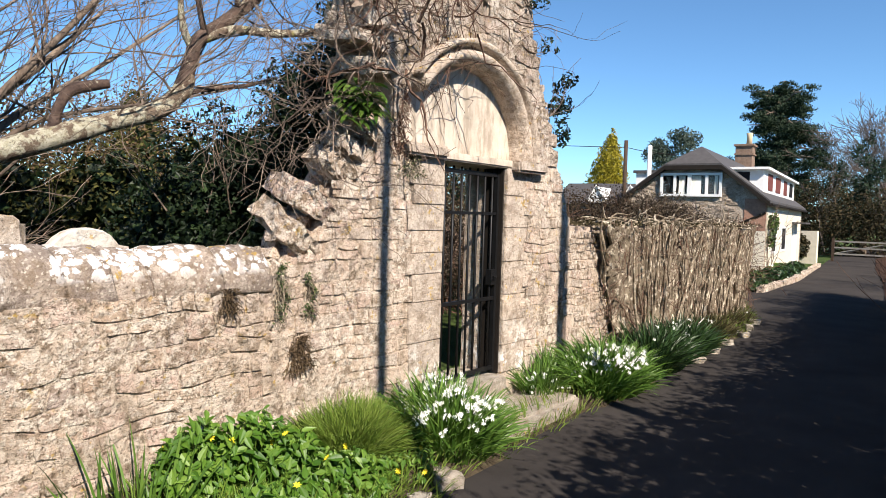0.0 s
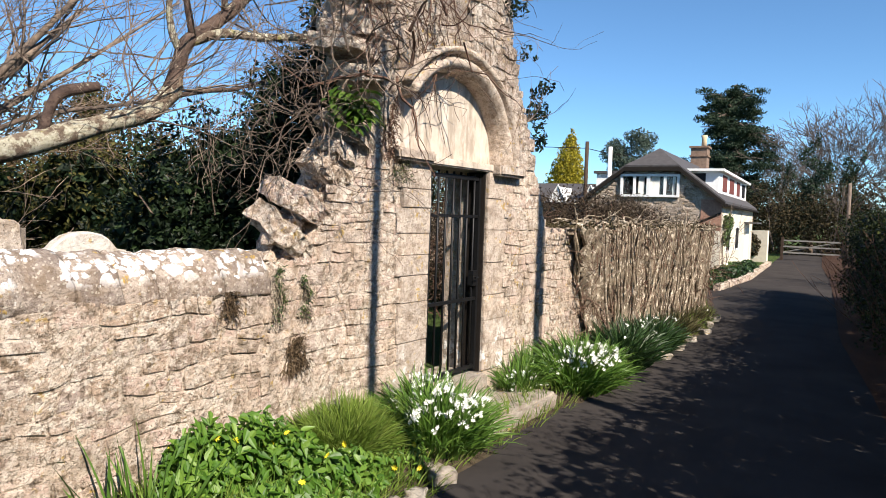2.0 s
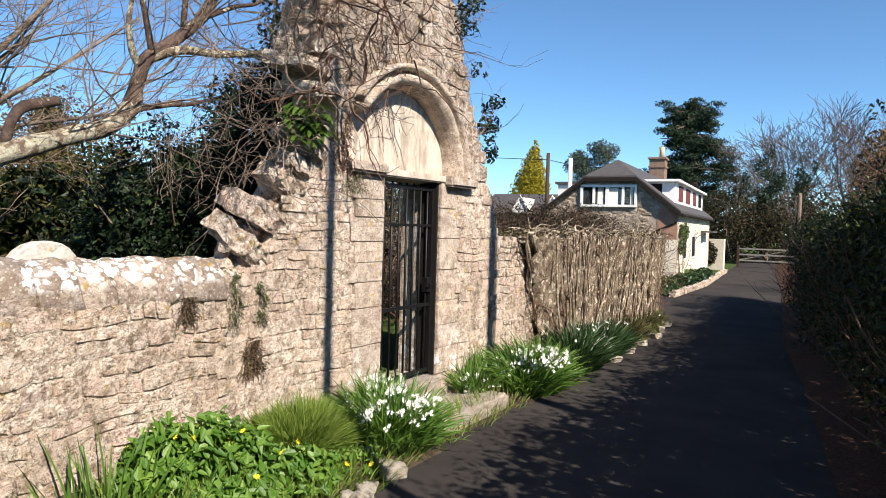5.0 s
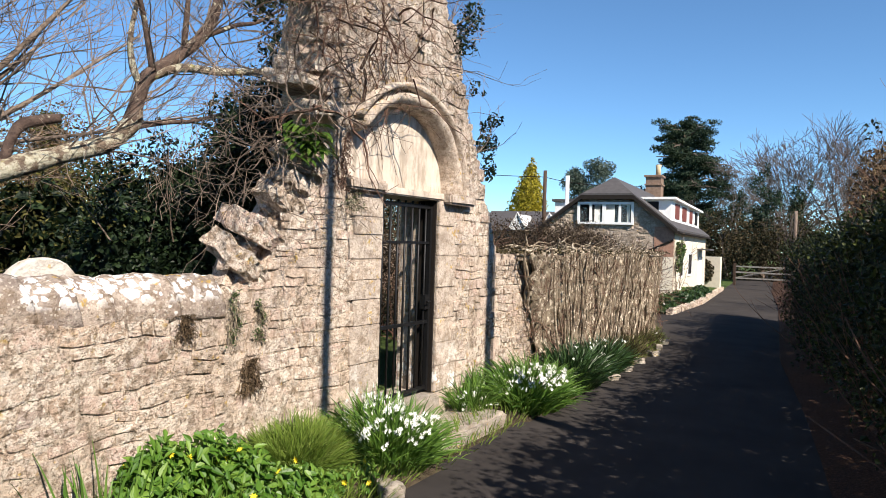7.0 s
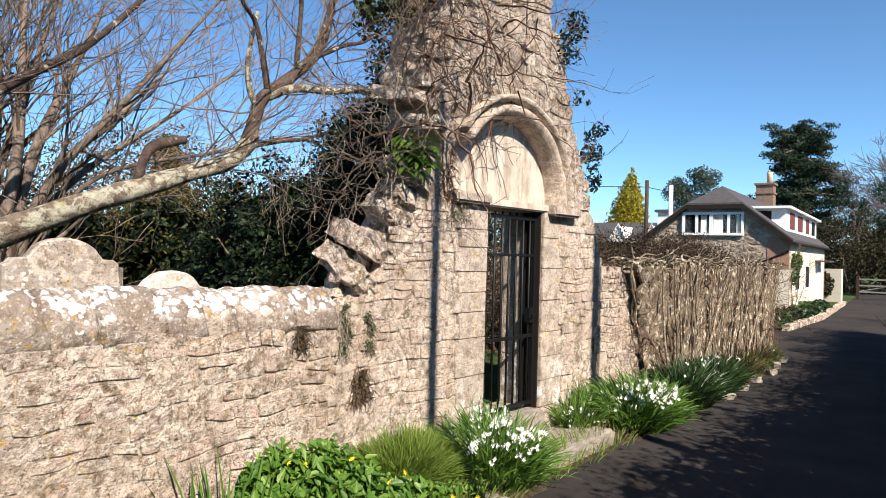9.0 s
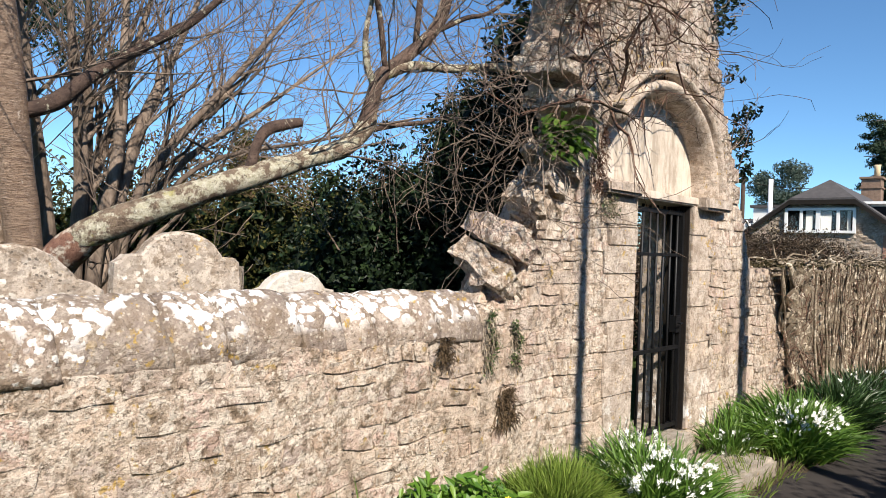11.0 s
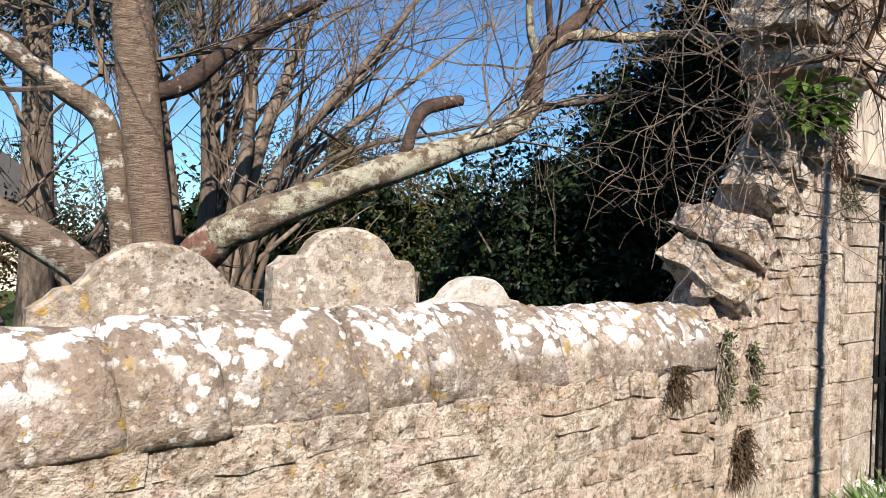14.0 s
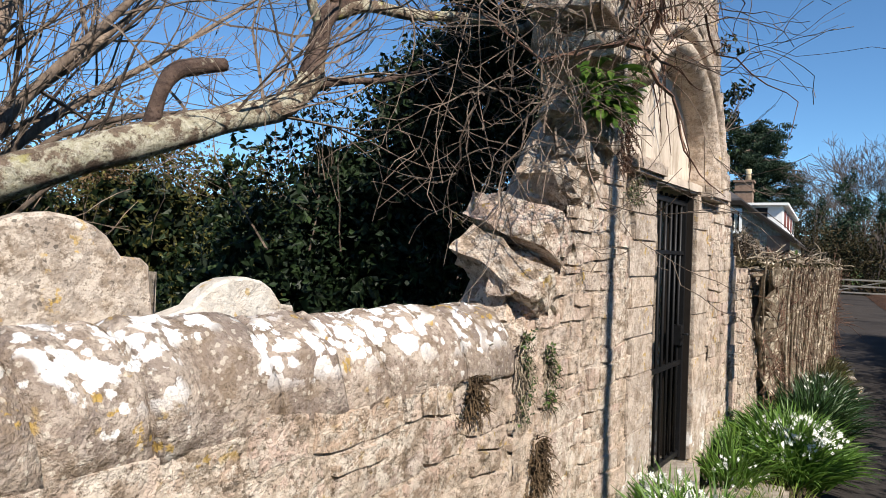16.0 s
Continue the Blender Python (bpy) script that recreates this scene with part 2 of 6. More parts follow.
M_ivy = leaf_material("ivy_leaf", [(0.0, (0.02, 0.04, 0.01)), (0.6, (0.05, 0.09, 0.02)), (1.0, (0.16, 0.24, 0.05))], 0.3, 0.5, 0.15)
M_hart = leaf_material("fern_leaf", [(0.0, (0.035, 0.08, 0.01)), (0.6, (0.06, 0.12, 0.015)), (1.0, (0.19, 0.28, 0.055))], 0.35, 0.5, 0.25)
M_hedge = leaf_material("hedge_leaf", [(0.0, (0.012, 0.018, 0.005)), (0.6, (0.03, 0.04, 0.01)), (1.0, (0.09, 0.11, 0.02))], 0.5, 0.3, 0.15)
M_cedar = leaf_material("cedar_needles", [(0.0, (0.015, 0.028, 0.016)), (0.6, (0.03, 0.052, 0.028)), (1.0, (0.06, 0.085, 0.045))], 0.7, 0.2, 0.1)
M_gold = leaf_material("golden_conifer", [(0.0, (0.16, 0.14, 0.012)), (0.6, (0.34, 0.28, 0.02)), (1.0, (0.5, 0.42, 0.05))], 0.6, 0.2, 0.2)
M_blue = leaf_material("grey_evergreen", [(0.0, (0.03, 0.05, 0.04)), (0.6, (0.07, 0.10, 0.075)), (1.0, (0.13, 0.16, 0.12))], 0.6, 0.3, 0.1)
M_wood = leaf_material("far_wood", [(0.0, (0.022, 0.022, 0.010)), (0.6, (0.06, 0.048, 0.025)), (1.0, (0.12, 0.09, 0.05))], 0.8, 0.1, 0.1)
M_scrub = leaf_material("brown_scrub", [(0.0, (0.05, 0.034, 0.02)), (0.6, (0.13, 0.085, 0.045)), (1.0, (0.24, 0.16, 0.08))], 0.8, 0.1, 0.1)
M_bramble = leaf_material("dead_bramble", [(0.0, (0.022, 0.016, 0.011)), (0.6, (0.05, 0.036, 0.024)), (1.0, (0.10, 0.075, 0.048))], 0.8, 0.1, 0.1)
M_dry = leaf_material("dull_dry_leaf", [(0.0, (0.03, 0.03, 0.012)), (0.6, (0.07, 0.065, 0.025)), (1.0, (0.15, 0.125, 0.06))], 0.6, 0.2, 0.2)
M_crust = plain("white_lichen_crust", (0.78, 0.765, 0.73), 0.95, 0.1, 0, 0.25, 30)
M_petal = plain("white_petal", (0.85, 0.86, 0.82), 0.5, 0.3, 0, 0.1)
M_yellow = plain("yellow_petal", (0.85, 0.68, 0.03), 0.5, 0.3, 0, 0.15)
M_cherry = bark_material("cherry_bark", (0.12, 0.075, 0.052), (0.42, 0.31, 0.22), (0.62, 0.55, 0.47), 0.66, (0.5, 0.5, 3.2))
M_cherry.node_tree.nodes["Principled BSDF"].inputs["Roughness"].default_value = 0.38
M_cherry.node_tree.nodes["Principled BSDF"].inputs["Specular IOR Level"].default_value = 0.5
M_palebark = bark_material("pale_patched_bark", (0.13, 0.09, 0.065), (0.40, 0.31, 0.23), (0.66, 0.60, 0.52), 0.545, (0.6, 0.6, 3.0))
M_redbark = bark_material("flaking_red_bark", (0.12, 0.06, 0.045), (0.36, 0.20, 0.14), (0.50, 0.44, 0.36), 0.52, (1, 1.5, 1))
M_darkbark = bark_material("dark_bark", (0.045, 0.03, 0.025), (0.16, 0.11, 0.085), (0.42, 0.40, 0.30), 0.60, (1, 0.8, 1))


def lichen_bark():
    """Bark almost hidden by pale crusts, worn through in small ragged places."""
    m = Mat("lichened_bark", 0.92, 0.2)
    bark = m.ramp(m.noise(16, 5, 0.65), [(0.3, (0.10, 0.07, 0.05)), (0.7, (0.27, 0.205, 0.15))])
    crust = m.ramp(m.noise(33, 5, 0.65), [(0.3, (0.34, 0.31, 0.21)), (0.55, (0.50, 0.47, 0.36)), (0.75, (0.66, 0.63, 0.54))])
    cover = m.ramp(m.noise(9, 7, 0.72), [(0.475, 0.0), (0.545, 1.0)])
    c = m.mix(cover, bark, crust)
    c = m.mix(m.ramp(m.noise(6, 4, 0.6), [(0.60, 0.0), (0.66, 0.7)]), c, (0.36, 0.33, 0.10))
    c = m.mix(m.ramp(m.noise(46, 4, 0.7), [(0.57, 0.0), (0.66, 0.85)]), c, (0.085, 0.06, 0.045))
    return m.done(c, m.noise(40, 6, 0.7), 1.0, 0.03)


M_limb = lichen_bark()
M_twig = bark_material("grey_twig", (0.08, 0.058, 0.045), (0.32, 0.25, 0.195))
M_vine = bark_material("dead_vine", (0.065, 0.034, 0.025), (0.24, 0.145, 0.10))
M_tuftbrown = bark_material("dry_tuft", (0.05, 0.034, 0.02), (0.17, 0.115, 0.065))
M_stem = bark_material("ivy_stem", (0.095, 0.074, 0.052), (0.42, 0.345, 0.25), (0.60, 0.52, 0.41), 0.54, (1, 1, 0.2))
M_far_twig = bark_material("far_twig", (0.07, 0.056, 0.05), (0.14, 0.115, 0.10))
M_iron = plain("black_iron", (0.012, 0.012, 0.013), 0.5, 0.4, 0.3, 0.4, 20)
M_tar = plain("dark_timber", (0.02, 0.016, 0.013), 0.8, 0.2, 0, 0.4, 14)
M_pole = plain("weathered_pole", (0.075, 0.05, 0.036), 0.85, 0.2, 0, 0.4, 9)
M_white = plain("white_paint", (0.8, 0.8, 0.78), 0.5, 0.4, 0, 0.08, 5)
M_slate = plain("roof_slate", (0.085, 0.078, 0.076), 0.7, 0.4, 0, 0.35, 6)
M_brick = plain("red_brick", (0.40, 0.23, 0.165), 0.9, 0.2, 0, 0.35, 14)
M_stack = plain("stack_brick", (0.25, 0.17, 0.125), 0.9, 0.2, 0, 0.4, 9)
M_cream = plain("cream_wall", (0.74, 0.67, 0.54), 0.9, 0.2, 0, 0.18, 6)
M_flint = stone_material("cottage_stone", [(0.0, (0.28, 0.23, 0.18)), (0.5, (0.38, 0.31, 0.245)), (1.0, (0.45, 0.37, 0.30))], 0.6, 0.3)
M_red = plain("dull_red_board", (0.17, 0.05, 0.04), 0.7, 0.3, 0, 0.2, 6)
M_curtain = plain("curtain_cloth", (0.7, 0.69, 0.66), 0.9, 0.1, 0, 0.2, 10)
M_railing = plain("grey_rail", (0.30, 0.28, 0.25), 0.85, 0.2, 0, 0.3, 8)
M_clay = plain("clay_pot", (0.6, 0.47, 0.3), 0.85, 0.2, 0, 0.2, 10)
M_room = plain("dark_room", (0.02, 0.02, 0.022), 0.9, 0.1)


def glass_material():
    m = Mat("window_glass", 0.04, 0.5)
    m.b.inputs["Transmission Weight"].default_value = 1.0
    return m.done((0.9, 0.92, 0.92))


M_glass = glass_material()


# ---- building helpers ----
class Geo:
    """Collects vertices and faces of one mesh."""

    def __init__(self):
        self.v, self.f = [], []
        self.thick, self.limit = None, 0.0

    def add(self, verts, faces):
        n = len(self.v)
        self.v.extend(verts)
        self.f.extend([tuple(n + i for i in f) for f in faces])

    def box(self, lo, hi, m=None):
        x0, y0, z0 = lo
        x1, y1, z1 = hi
        vs = [Vector(p) for p in ((x0, y0, z0), (x1, y0, z0), (x1, y1, z0), (x0, y1, z0), (x0, y0, z1), (x1, y0, z1), (x1, y1, z1), (x0, y1, z1))]
        if m is not None:
            vs = [m @ p for p in vs]
        self.add([tuple(p) for p in vs], [(3, 2, 1, 0), (4, 5, 6, 7), (0, 1, 5, 4), (1, 2, 6, 5), (2, 3, 7, 6), (3, 0, 4, 7)])

    def tube(self, pts, radii, sides=5, cap=True):
        pts = [Vector(p) for p in pts]
        n = len(pts)
        vs, fs = [], []
        up = Vector((0.31, 0.22, 0.93))
        for i, p in enumerate(pts):
            d = (pts[min(i + 1, n - 1)] - pts[max(i - 1, 0)])
            d = d.normalized() if d.length > 1e-6 else Vector((0, 0, 1))
            a = d.cross(up)
            a = a.normalized() if a.length > 0.05 else d.cross(Vector((1, 0, 0))).normalized()
            b = d.cross(a)
            for k in range(sides):
                w = 2 * math.pi * k / sides
                q = p + (a * math.cos(w) + b * math.sin(w)) * radii[i]
                vs.append((q.x, q.y, q.z))
        for i in range(n - 1):
            for k in range(sides):
                j = (k + 1) % sides
                fs.append((i * sides + k, i * sides + j, (i + 1) * sides + j, (i + 1) * sides + k))
        if cap and sides > 2:
            fs.append(tuple(range(sides - 1, -1, -1)))
            fs.append(tuple(range((n - 1) * sides, n * sides)))
        self.add(vs, fs)

    def prism(self, poly, x0, x1):
        """A polygon of (y, z), counter-clockwise seen from +x, drawn out from x0 to x1."""
        n = len(poly)
        vs = [(x1, y, z) for y, z in poly] + [(x0, y, z) for y, z in poly]
        fs = [tuple(range(n)), tuple(range(2 * n - 1, n - 1, -1))]
        fs += [(i, n + i, n + (i + 1) % n, (i + 1) % n) for i in range(n)]
        self.add(vs, fs)

    def mesh(self, name, smooth=False):
        me = bpy.data.meshes.new(name)
        me.from_pydata(self.v, [], self.f)
        if smooth:
            me.shade_smooth()
        return me


def part(name, geo, material, parent=None, label="", smooth=False, kind=""):
    me = geo.mesh(name, smooth) if isinstance(geo, Geo) else geo
    if not me.materials:
        me.materials.append(material)
    ob = new(name, me)
    if parent is not None:
        ob.parent = parent
    return tagged(ob, label, kind=kind)


def thing(name, label, category, group="", kind="", at=(0, 0, 0), rz=0.0):
    ob = new(name)
    ob.empty_display_size = 0.2
    ob.matrix_world = pose(*at, 0, 0, rz)
    return tagged(ob, label, category, group, kind)


def structure(name, geo, material, label, category, smooth=False):
    return tagged(part(name, geo, material, None, "", smooth), label, category, "", "structure")


rng = random.Random(11)


def leaf_quads(points, normals, length, width, rnd, fold=0.25):
    """Small pointed leaves, two triangles folded at the midrib, as arrays."""
    n = len(points)
    p = np.asarray(points, float)
    d = rnd.normal(size=(n, 3))
    d /= np.linalg.norm(d, axis=1)[:, None]
    nn = np.asarray(normals, float) + 0.9 * rnd.normal(size=(n, 3))
    nn /= np.linalg.norm(nn, axis=1)[:, None] + 1e-9
    side = np.cross(d, nn)
    side /= np.linalg.norm(side, axis=1)[:, None] + 1e-9
    L = (length * rnd.uniform(0.6, 1.3, n))[:, None]
    W = (width * rnd.uniform(0.6, 1.3, n))[:, None]
    v = np.stack([p - d * L / 2, p + side * W / 2 + nn * fold * W, p + d * L / 2, p - side * W / 2 + nn * fold * W], 1).reshape(-1, 3)
    i = np.arange(n)[:, None] * 4
    f = np.concatenate([i + [0, 1, 2], i + [0, 2, 3]], 0)
    return v, f


def leaf_mesh(name, v, f):
    me = bpy.data.meshes.new(name)
    me.from_pydata(v.tolist(), [], f.tolist())
    return me


def blob_points(blobs, n, rnd, shell=0.55, flat=1.0):
    """Points in the outer shells of ellipsoids (centre, radii), with outward normals, gathered into clumps."""
    vol = np.array([b[1][0] * b[1][1] * b[1][2] for b in blobs]) ** 0.67
    pick = rnd.choice(len(blobs), n, p=vol / vol.sum())
    c = np.array([b[0] for b in blobs])[pick]
    r = np.array([b[1] for b in blobs])[pick]
    d = rnd.normal(size=(n, 3))
    d /= np.linalg.norm(d, axis=1)[:, None]
    rad = 1 - (1 - shell) * rnd.uniform(0, 1, n) ** 1.6
    p = c + d * r * rad[:, None]
    lump = np.array([noise.noise(Vector((q[0] * 2.3, q[1] * 2.3, q[2] * 2.3))) for q in p])
    p = p + d * (lump * 0.28)[:, None] * np.minimum(r, 1.2)
    return p, d


def foliage(name, parent, blobs, n, length, width, material, seed, label="", shell=0.55, kind=""):
    rnd = np.random.default_rng(seed)
    p, d = blob_points(blobs, n, rnd, shell)
    v, f = leaf_quads(p, d, length, width, rnd)
    return part(name, leaf_mesh(name, v, f), material, parent, label, kind=kind)


def grow(geo, start, direction, length, radius, depth, rnd, bend=0.35, up=0.15, kids=(2, 4), sides=5, thin=0.62, least=0.002, spread=0.7, pts=5):
    """A bare limb with its twigs."""
    p = Vector(start)
    d = Vector(direction).normalized()
    line, radii = [p.copy()], [radius]
    side = []
    for i in range(pts):
        jitter = Vector((rnd.gauss(0, 1), rnd.gauss(0, 1), rnd.gauss(0, 1)))
        d = (d + jitter * bend * 0.35 + Vector((0, 0, up * 0.4))).normalized()
        p = p + d * (length / pts)
        line.append(p.copy())
        radii.append(max(least, radius * (1 - 0.62 * (i + 1) / pts)))
        side.append((p.copy(), d.copy(), radii[-1]))
    into = geo.thick if geo.thick is not None and radius > geo.limit else geo
    into.tube(line, radii, sides if radius > 0.012 else 3, radius > 0.03)
    if depth <= 0:
        return
    for k in range(rnd.randint(*kids)):
        q, e, r = side[min(len(side) - 1, int(rnd.uniform(0.2, 1.0) * len(side)))]
        jitter = Vector((rnd.gauss(0, 1), rnd.gauss(0, 1), rnd.gauss(0, 1))).normalized()
        grow(geo, q, e + jitter * spread, length * rnd.uniform(0.45, 0.8), max(least, r * thin), depth - 1, rnd, bend, up, kids, max(3, sides - 1), thin, least, spread, max(3, pts - 1))
    q, e, r = side[-1]
    grow(geo, q, e, length * 0.6, r, depth - 1, rnd, bend, up, kids, max(3, sides - 1), thin, least, spread, max(3, pts - 1))


def curve_points(keys, steps=6):
    """Catmull-Rom through (x, y, z, radius)."""
    k = [np.array(q, float) for q in keys]
    k = [2 * k[0] - k[1]] + k + [2 * k[-1] - k[-2]]
    out = []
    for i in range(1, len(k) - 2):
        for s in range(steps):
            t = s / steps
            out.append(0.5 * (2 * k[i] + (k[i + 1] - k[i - 1]) * t + (2 * k[i - 1] - 5 * k[i] + 4 * k[i + 1] - k[i + 2]) * t * t + (3 * k[i] - k[i - 1] - 3 * k[i + 1] + k[i + 2]) * t ** 3))
    out.append(k[-2])
    return out


def limb(geo, keys, sides=10, wobble=0.06, steps=6):
    pts = curve_points(keys, steps)
    line = [Vector(q[:3]) for q in pts]
    rad = [max(0.003, q[3] * (1 + wobble * noise.noise(Vector(q[:3]) * 6))) for q in pts]
    geo.tube(line, rad, sides)
    return line, rad


# ---- ground, road, verges ----
def smooth_step(a, b, x):
    t = min(1, max(0, (x - a) / (b - a)))
    return t * t * (3 - 2 * t)


def along(table, y):
    for (y0, x0), (y1, x1) in zip(table, table[1:]):
        if y <= y1:
            return x0 + (x1 - x0) * max(0, (y - y0)) / (y1 - y0)
    return table[-1][1]


LEFT_EDGE = [(-30, 0.95), (2, 0.95), (5, 0.85), (9, 0.74), (12, 0.62), (14.2, 0.35), (15.2, -0.2), (19.5, -0.75), (24, -0.85), (33, -1.75), (60, -4.5)]
RIGHT_EDGE = [(-30, 3.95), (3, 3.95), (6, 3.55), (9, 3.15), (13, 2.5), (20, 1.8), (26, 1.15), (34, 0.1), (60, -2.5)]
ROAD_Z = -0.10


def grid_sheet(x_of, y0, y1, ny, nx, z_of):
    g = Geo()
    for i in range(ny + 1):
        y = y0 + (y1 - y0) * i / ny
        a, b = x_of(y)
        for j in range(nx + 1):
            x = a + (b - a) * j / nx
            g.v.append((x, y, z_of(x, y, j / nx)))
    for i in range(ny):
        for j in range(nx):
            k = i * (nx + 1) + j
            g.f.append((k, k + 1, k + nx + 2, k + nx + 1))
    return g


g = Geo()
g.box((-900, -900, -0.6), (900, 900, -0.2))
structure("ground", g, M_grass, "rough green ground reaching the far distance", "ground")
structure("road", grid_sheet(lambda y: (along(LEFT_EDGE, y) - 0.1, along(RIGHT_EDGE, y) + 0.1), -30, 60, 180, 8,
                             lambda x, y, s: ROAD_Z + 0.03 * (1 - (2 * s - 1) ** 2) + 0.006 * noise.noise(Vector((x * 2, y * 2, 0)))),
          M_road, "worn dark asphalt lane beside the old wall", "road", True)
structure("driveway", grid_sheet(lambda y: (-14, along(LEFT_EDGE, y) - 0.09), 15.1, 20.0, 12, 12,
                                 lambda x, y, s: ROAD_Z - 0.004 + 0.006 * noise.noise(Vector((x, y, 3)))),
          M_road, "asphalt driveway opening off the lane", "road", True)


def verge_z(x, y):
    if 5.3 < y < 6.8:
        return -0.13
    edge = along(LEFT_EDGE, y)
    s = min(1, max(0, (edge - x) / max(0.1, edge)))
    return ROAD_Z - 0.012 + 0.27 * s ** 0.8 + 0.035 * noise.noise(Vector((x * 5, y * 5, 1))) * s + 0.02 * noise.noise(Vector((x * 14, y * 14, 1))) * min(1, s * 3)


structure("verge", grid_sheet(lambda y: (-0.02, along(LEFT_EDGE, y) + 0.03), -20, 15.0, 260, 10, lambda x, y, s: verge_z(x, y)),
          M_soil, "strip of dark soil and roots between wall and lane", "verge", True)
structure("verge_far", grid_sheet(lambda y: (along(RIGHT_EDGE, y) - 0.06, along(RIGHT_EDGE, y) + 2.2), -30, 60, 150, 10,
                                  lambda x, y, s: ROAD_Z + 0.02 + 0.12 * smooth_step(0, 0.25, s) + 0.03 * noise.noise(Vector((x * 4, y * 4, 2)))),
          M_litter, "brown leaf litter under the hedge", "verge", True)
structure("churchyard_lawn", grid_sheet(lambda y: (-60, -0.42), -20, 14.0, 60, 60,
                                        lambda x, y, s: 0.16 + 0.05 * noise.noise(Vector((x * 0.7, y * 0.7, 4)))),
          M_grass, "mown green churchyard grass behind the wall", "grass", True)

# ---- old wall beside the lane ----
WALL_X = 0.0
g = Geo()
g.prism([(-20, -0.3), (3.72, -0.3), (3.72, 1.16), (-20, 1.16)], -0.44, -0.028)
wall_near = structure("wall_near", g, M_mortar, "low lane wall of warm rubble limestone", "wall")
g = Geo()
g.prism([(3.72, -0.3), (5.385, -0.3), (5.385, 2.10), (4.80, 2.10), (4.78, 2.45), (4.55, 2.2), (4.25, 1.75), (3.98, 1.38), (3.72, 1.25)], -0.44, -0.012)
wall_left_pier = structure("wall_pier_west", g, M_mortar, "raking stump of broken masonry beside the gateway", "wall")
g = Geo()
g.prism([(6.30, -0.3), (7.5, -0.3), (7.46, 1.7), (7.26, 2.10), (6.30, 2.10)], -0.44, 0.006)
wall_right_pier = structure("wall_pier_east", g, M_mortar, "right-hand pier of the ruined stone gateway", "wall")
ARCH_Y, ARCH_Z = 5.74, 2.19
g = Geo()
arc = [(ARCH_Y - 0.9 * math.cos(math.pi * k / 24), ARCH_Z + 0.88 * math.sin(math.pi * k / 24)) for k in range(25)]
outline = [(4.78, 2.10), (arc[0][0], 2.10)] + arc + [(arc[-1][0], 2.10), (7.26, 2.10), (7.1, 2.35), (6.98, 2.6), (6.8, 2.95), (6.66, 3.25), (6.55, 3.5), (6.42, 3.75),
           (6.3, 4.0), (6.22, 4.35), (6.0, 4.6), (5.9, 4.62), (5.9, 3.6), (5.93, 3.2), (5.86, 3.18), (5.80, 3.55), (5.80, 4.7), (5.4, 4.8), (5.1, 4.65), (4.85, 4.3),
           (4.8, 3.9), (4.66, 3.6), (4.6, 3.3), (4.5, 3.0), (4.62, 2.9), (4.6, 2.75), (4.74, 2.65)]
g.prism(outline, -0.44, 0.016)
wall_top = structure("wall_gateway_top", g, M_mortar, "ruined upper wall over the arched gateway", "wall")
g = Geo()
g.prism([(ARCH_Y - 0.9, 2.14)] + [(ARCH_Y + 0.9, 2.14)] + [(ARCH_Y + 0.9 * math.cos(math.pi * k / 24), ARCH_Z + 0.88 * math.sin(math.pi * k / 24)) for k in range(25)], -0.43, -0.10)
structure("tympanum", g, M_render, "pale rendered panel filling the arch above the gate", "wall panel")


def inside(poly, y, z):
    hit = False
    for (y0, z0), (y1, z1) in zip(poly, poly[1:] + poly[:1]):
        if (z0 > z) != (z1 > z) and y < (y1 - y0) * (z - z0) / (z1 - z0) + y0:
            hit = not hit
    return hit


def warp(y, z, amount):
    a = noise.noise(Vector((y * 3.1, z * 3.1, 2.7)))
    b = noise.noise(Vector((y * 2.6, z * 3.4, 9.1)))
    c = noise.noise(Vector((y * 9.0, z * 9.0, 4.4)))
    return y + amount * (a + 0.35 * c), z + amount * (0.9 * b - 0.35 * c)


def stone_face(r, yc, zc, w, h, x, depth, amount, rough):
    """A rubble face-stone: a pillow of uneven outline with a skirt that sinks into the mortar."""
    cut = [(r.uniform(0.0, 0.16), r.uniform(0.0, 0.2)) for _ in range(4)]
    tilt = r.uniform(-rough, rough)
    vs = []
    for i, u in enumerate((0, 0.045, 0.36, 0.64, 0.955, 1)):
        for j, v in enumerate((0, 0.07, 0.5, 0.93, 1)):
            edge = i in (0, 5) or j in (0, 4)
            uu, vv = u - 0.5, v - 0.5
            k = (0 if uu < 0 else 1) + (0 if vv < 0 else 2)
            near = (abs(uu) * 2) ** 3 * (abs(vv) * 2) ** 3
            uu *= 1 - cut[k][0] * near
            vv *= 1 - cut[k][1] * near
            y, z = warp(yc + uu * w, zc + vv * h, amount)
            d = -0.028 if edge else depth * (0.25 * r.uniform(-1, 1) * rough * 4 + tilt * uu)
            vs.append((x + d, y, z))
    return vs, [(i * 5 + j, (i + 1) * 5 + j, (i + 1) * 5 + j + 1, i * 5 + j + 1) for i in range(5) for j in range(4)]


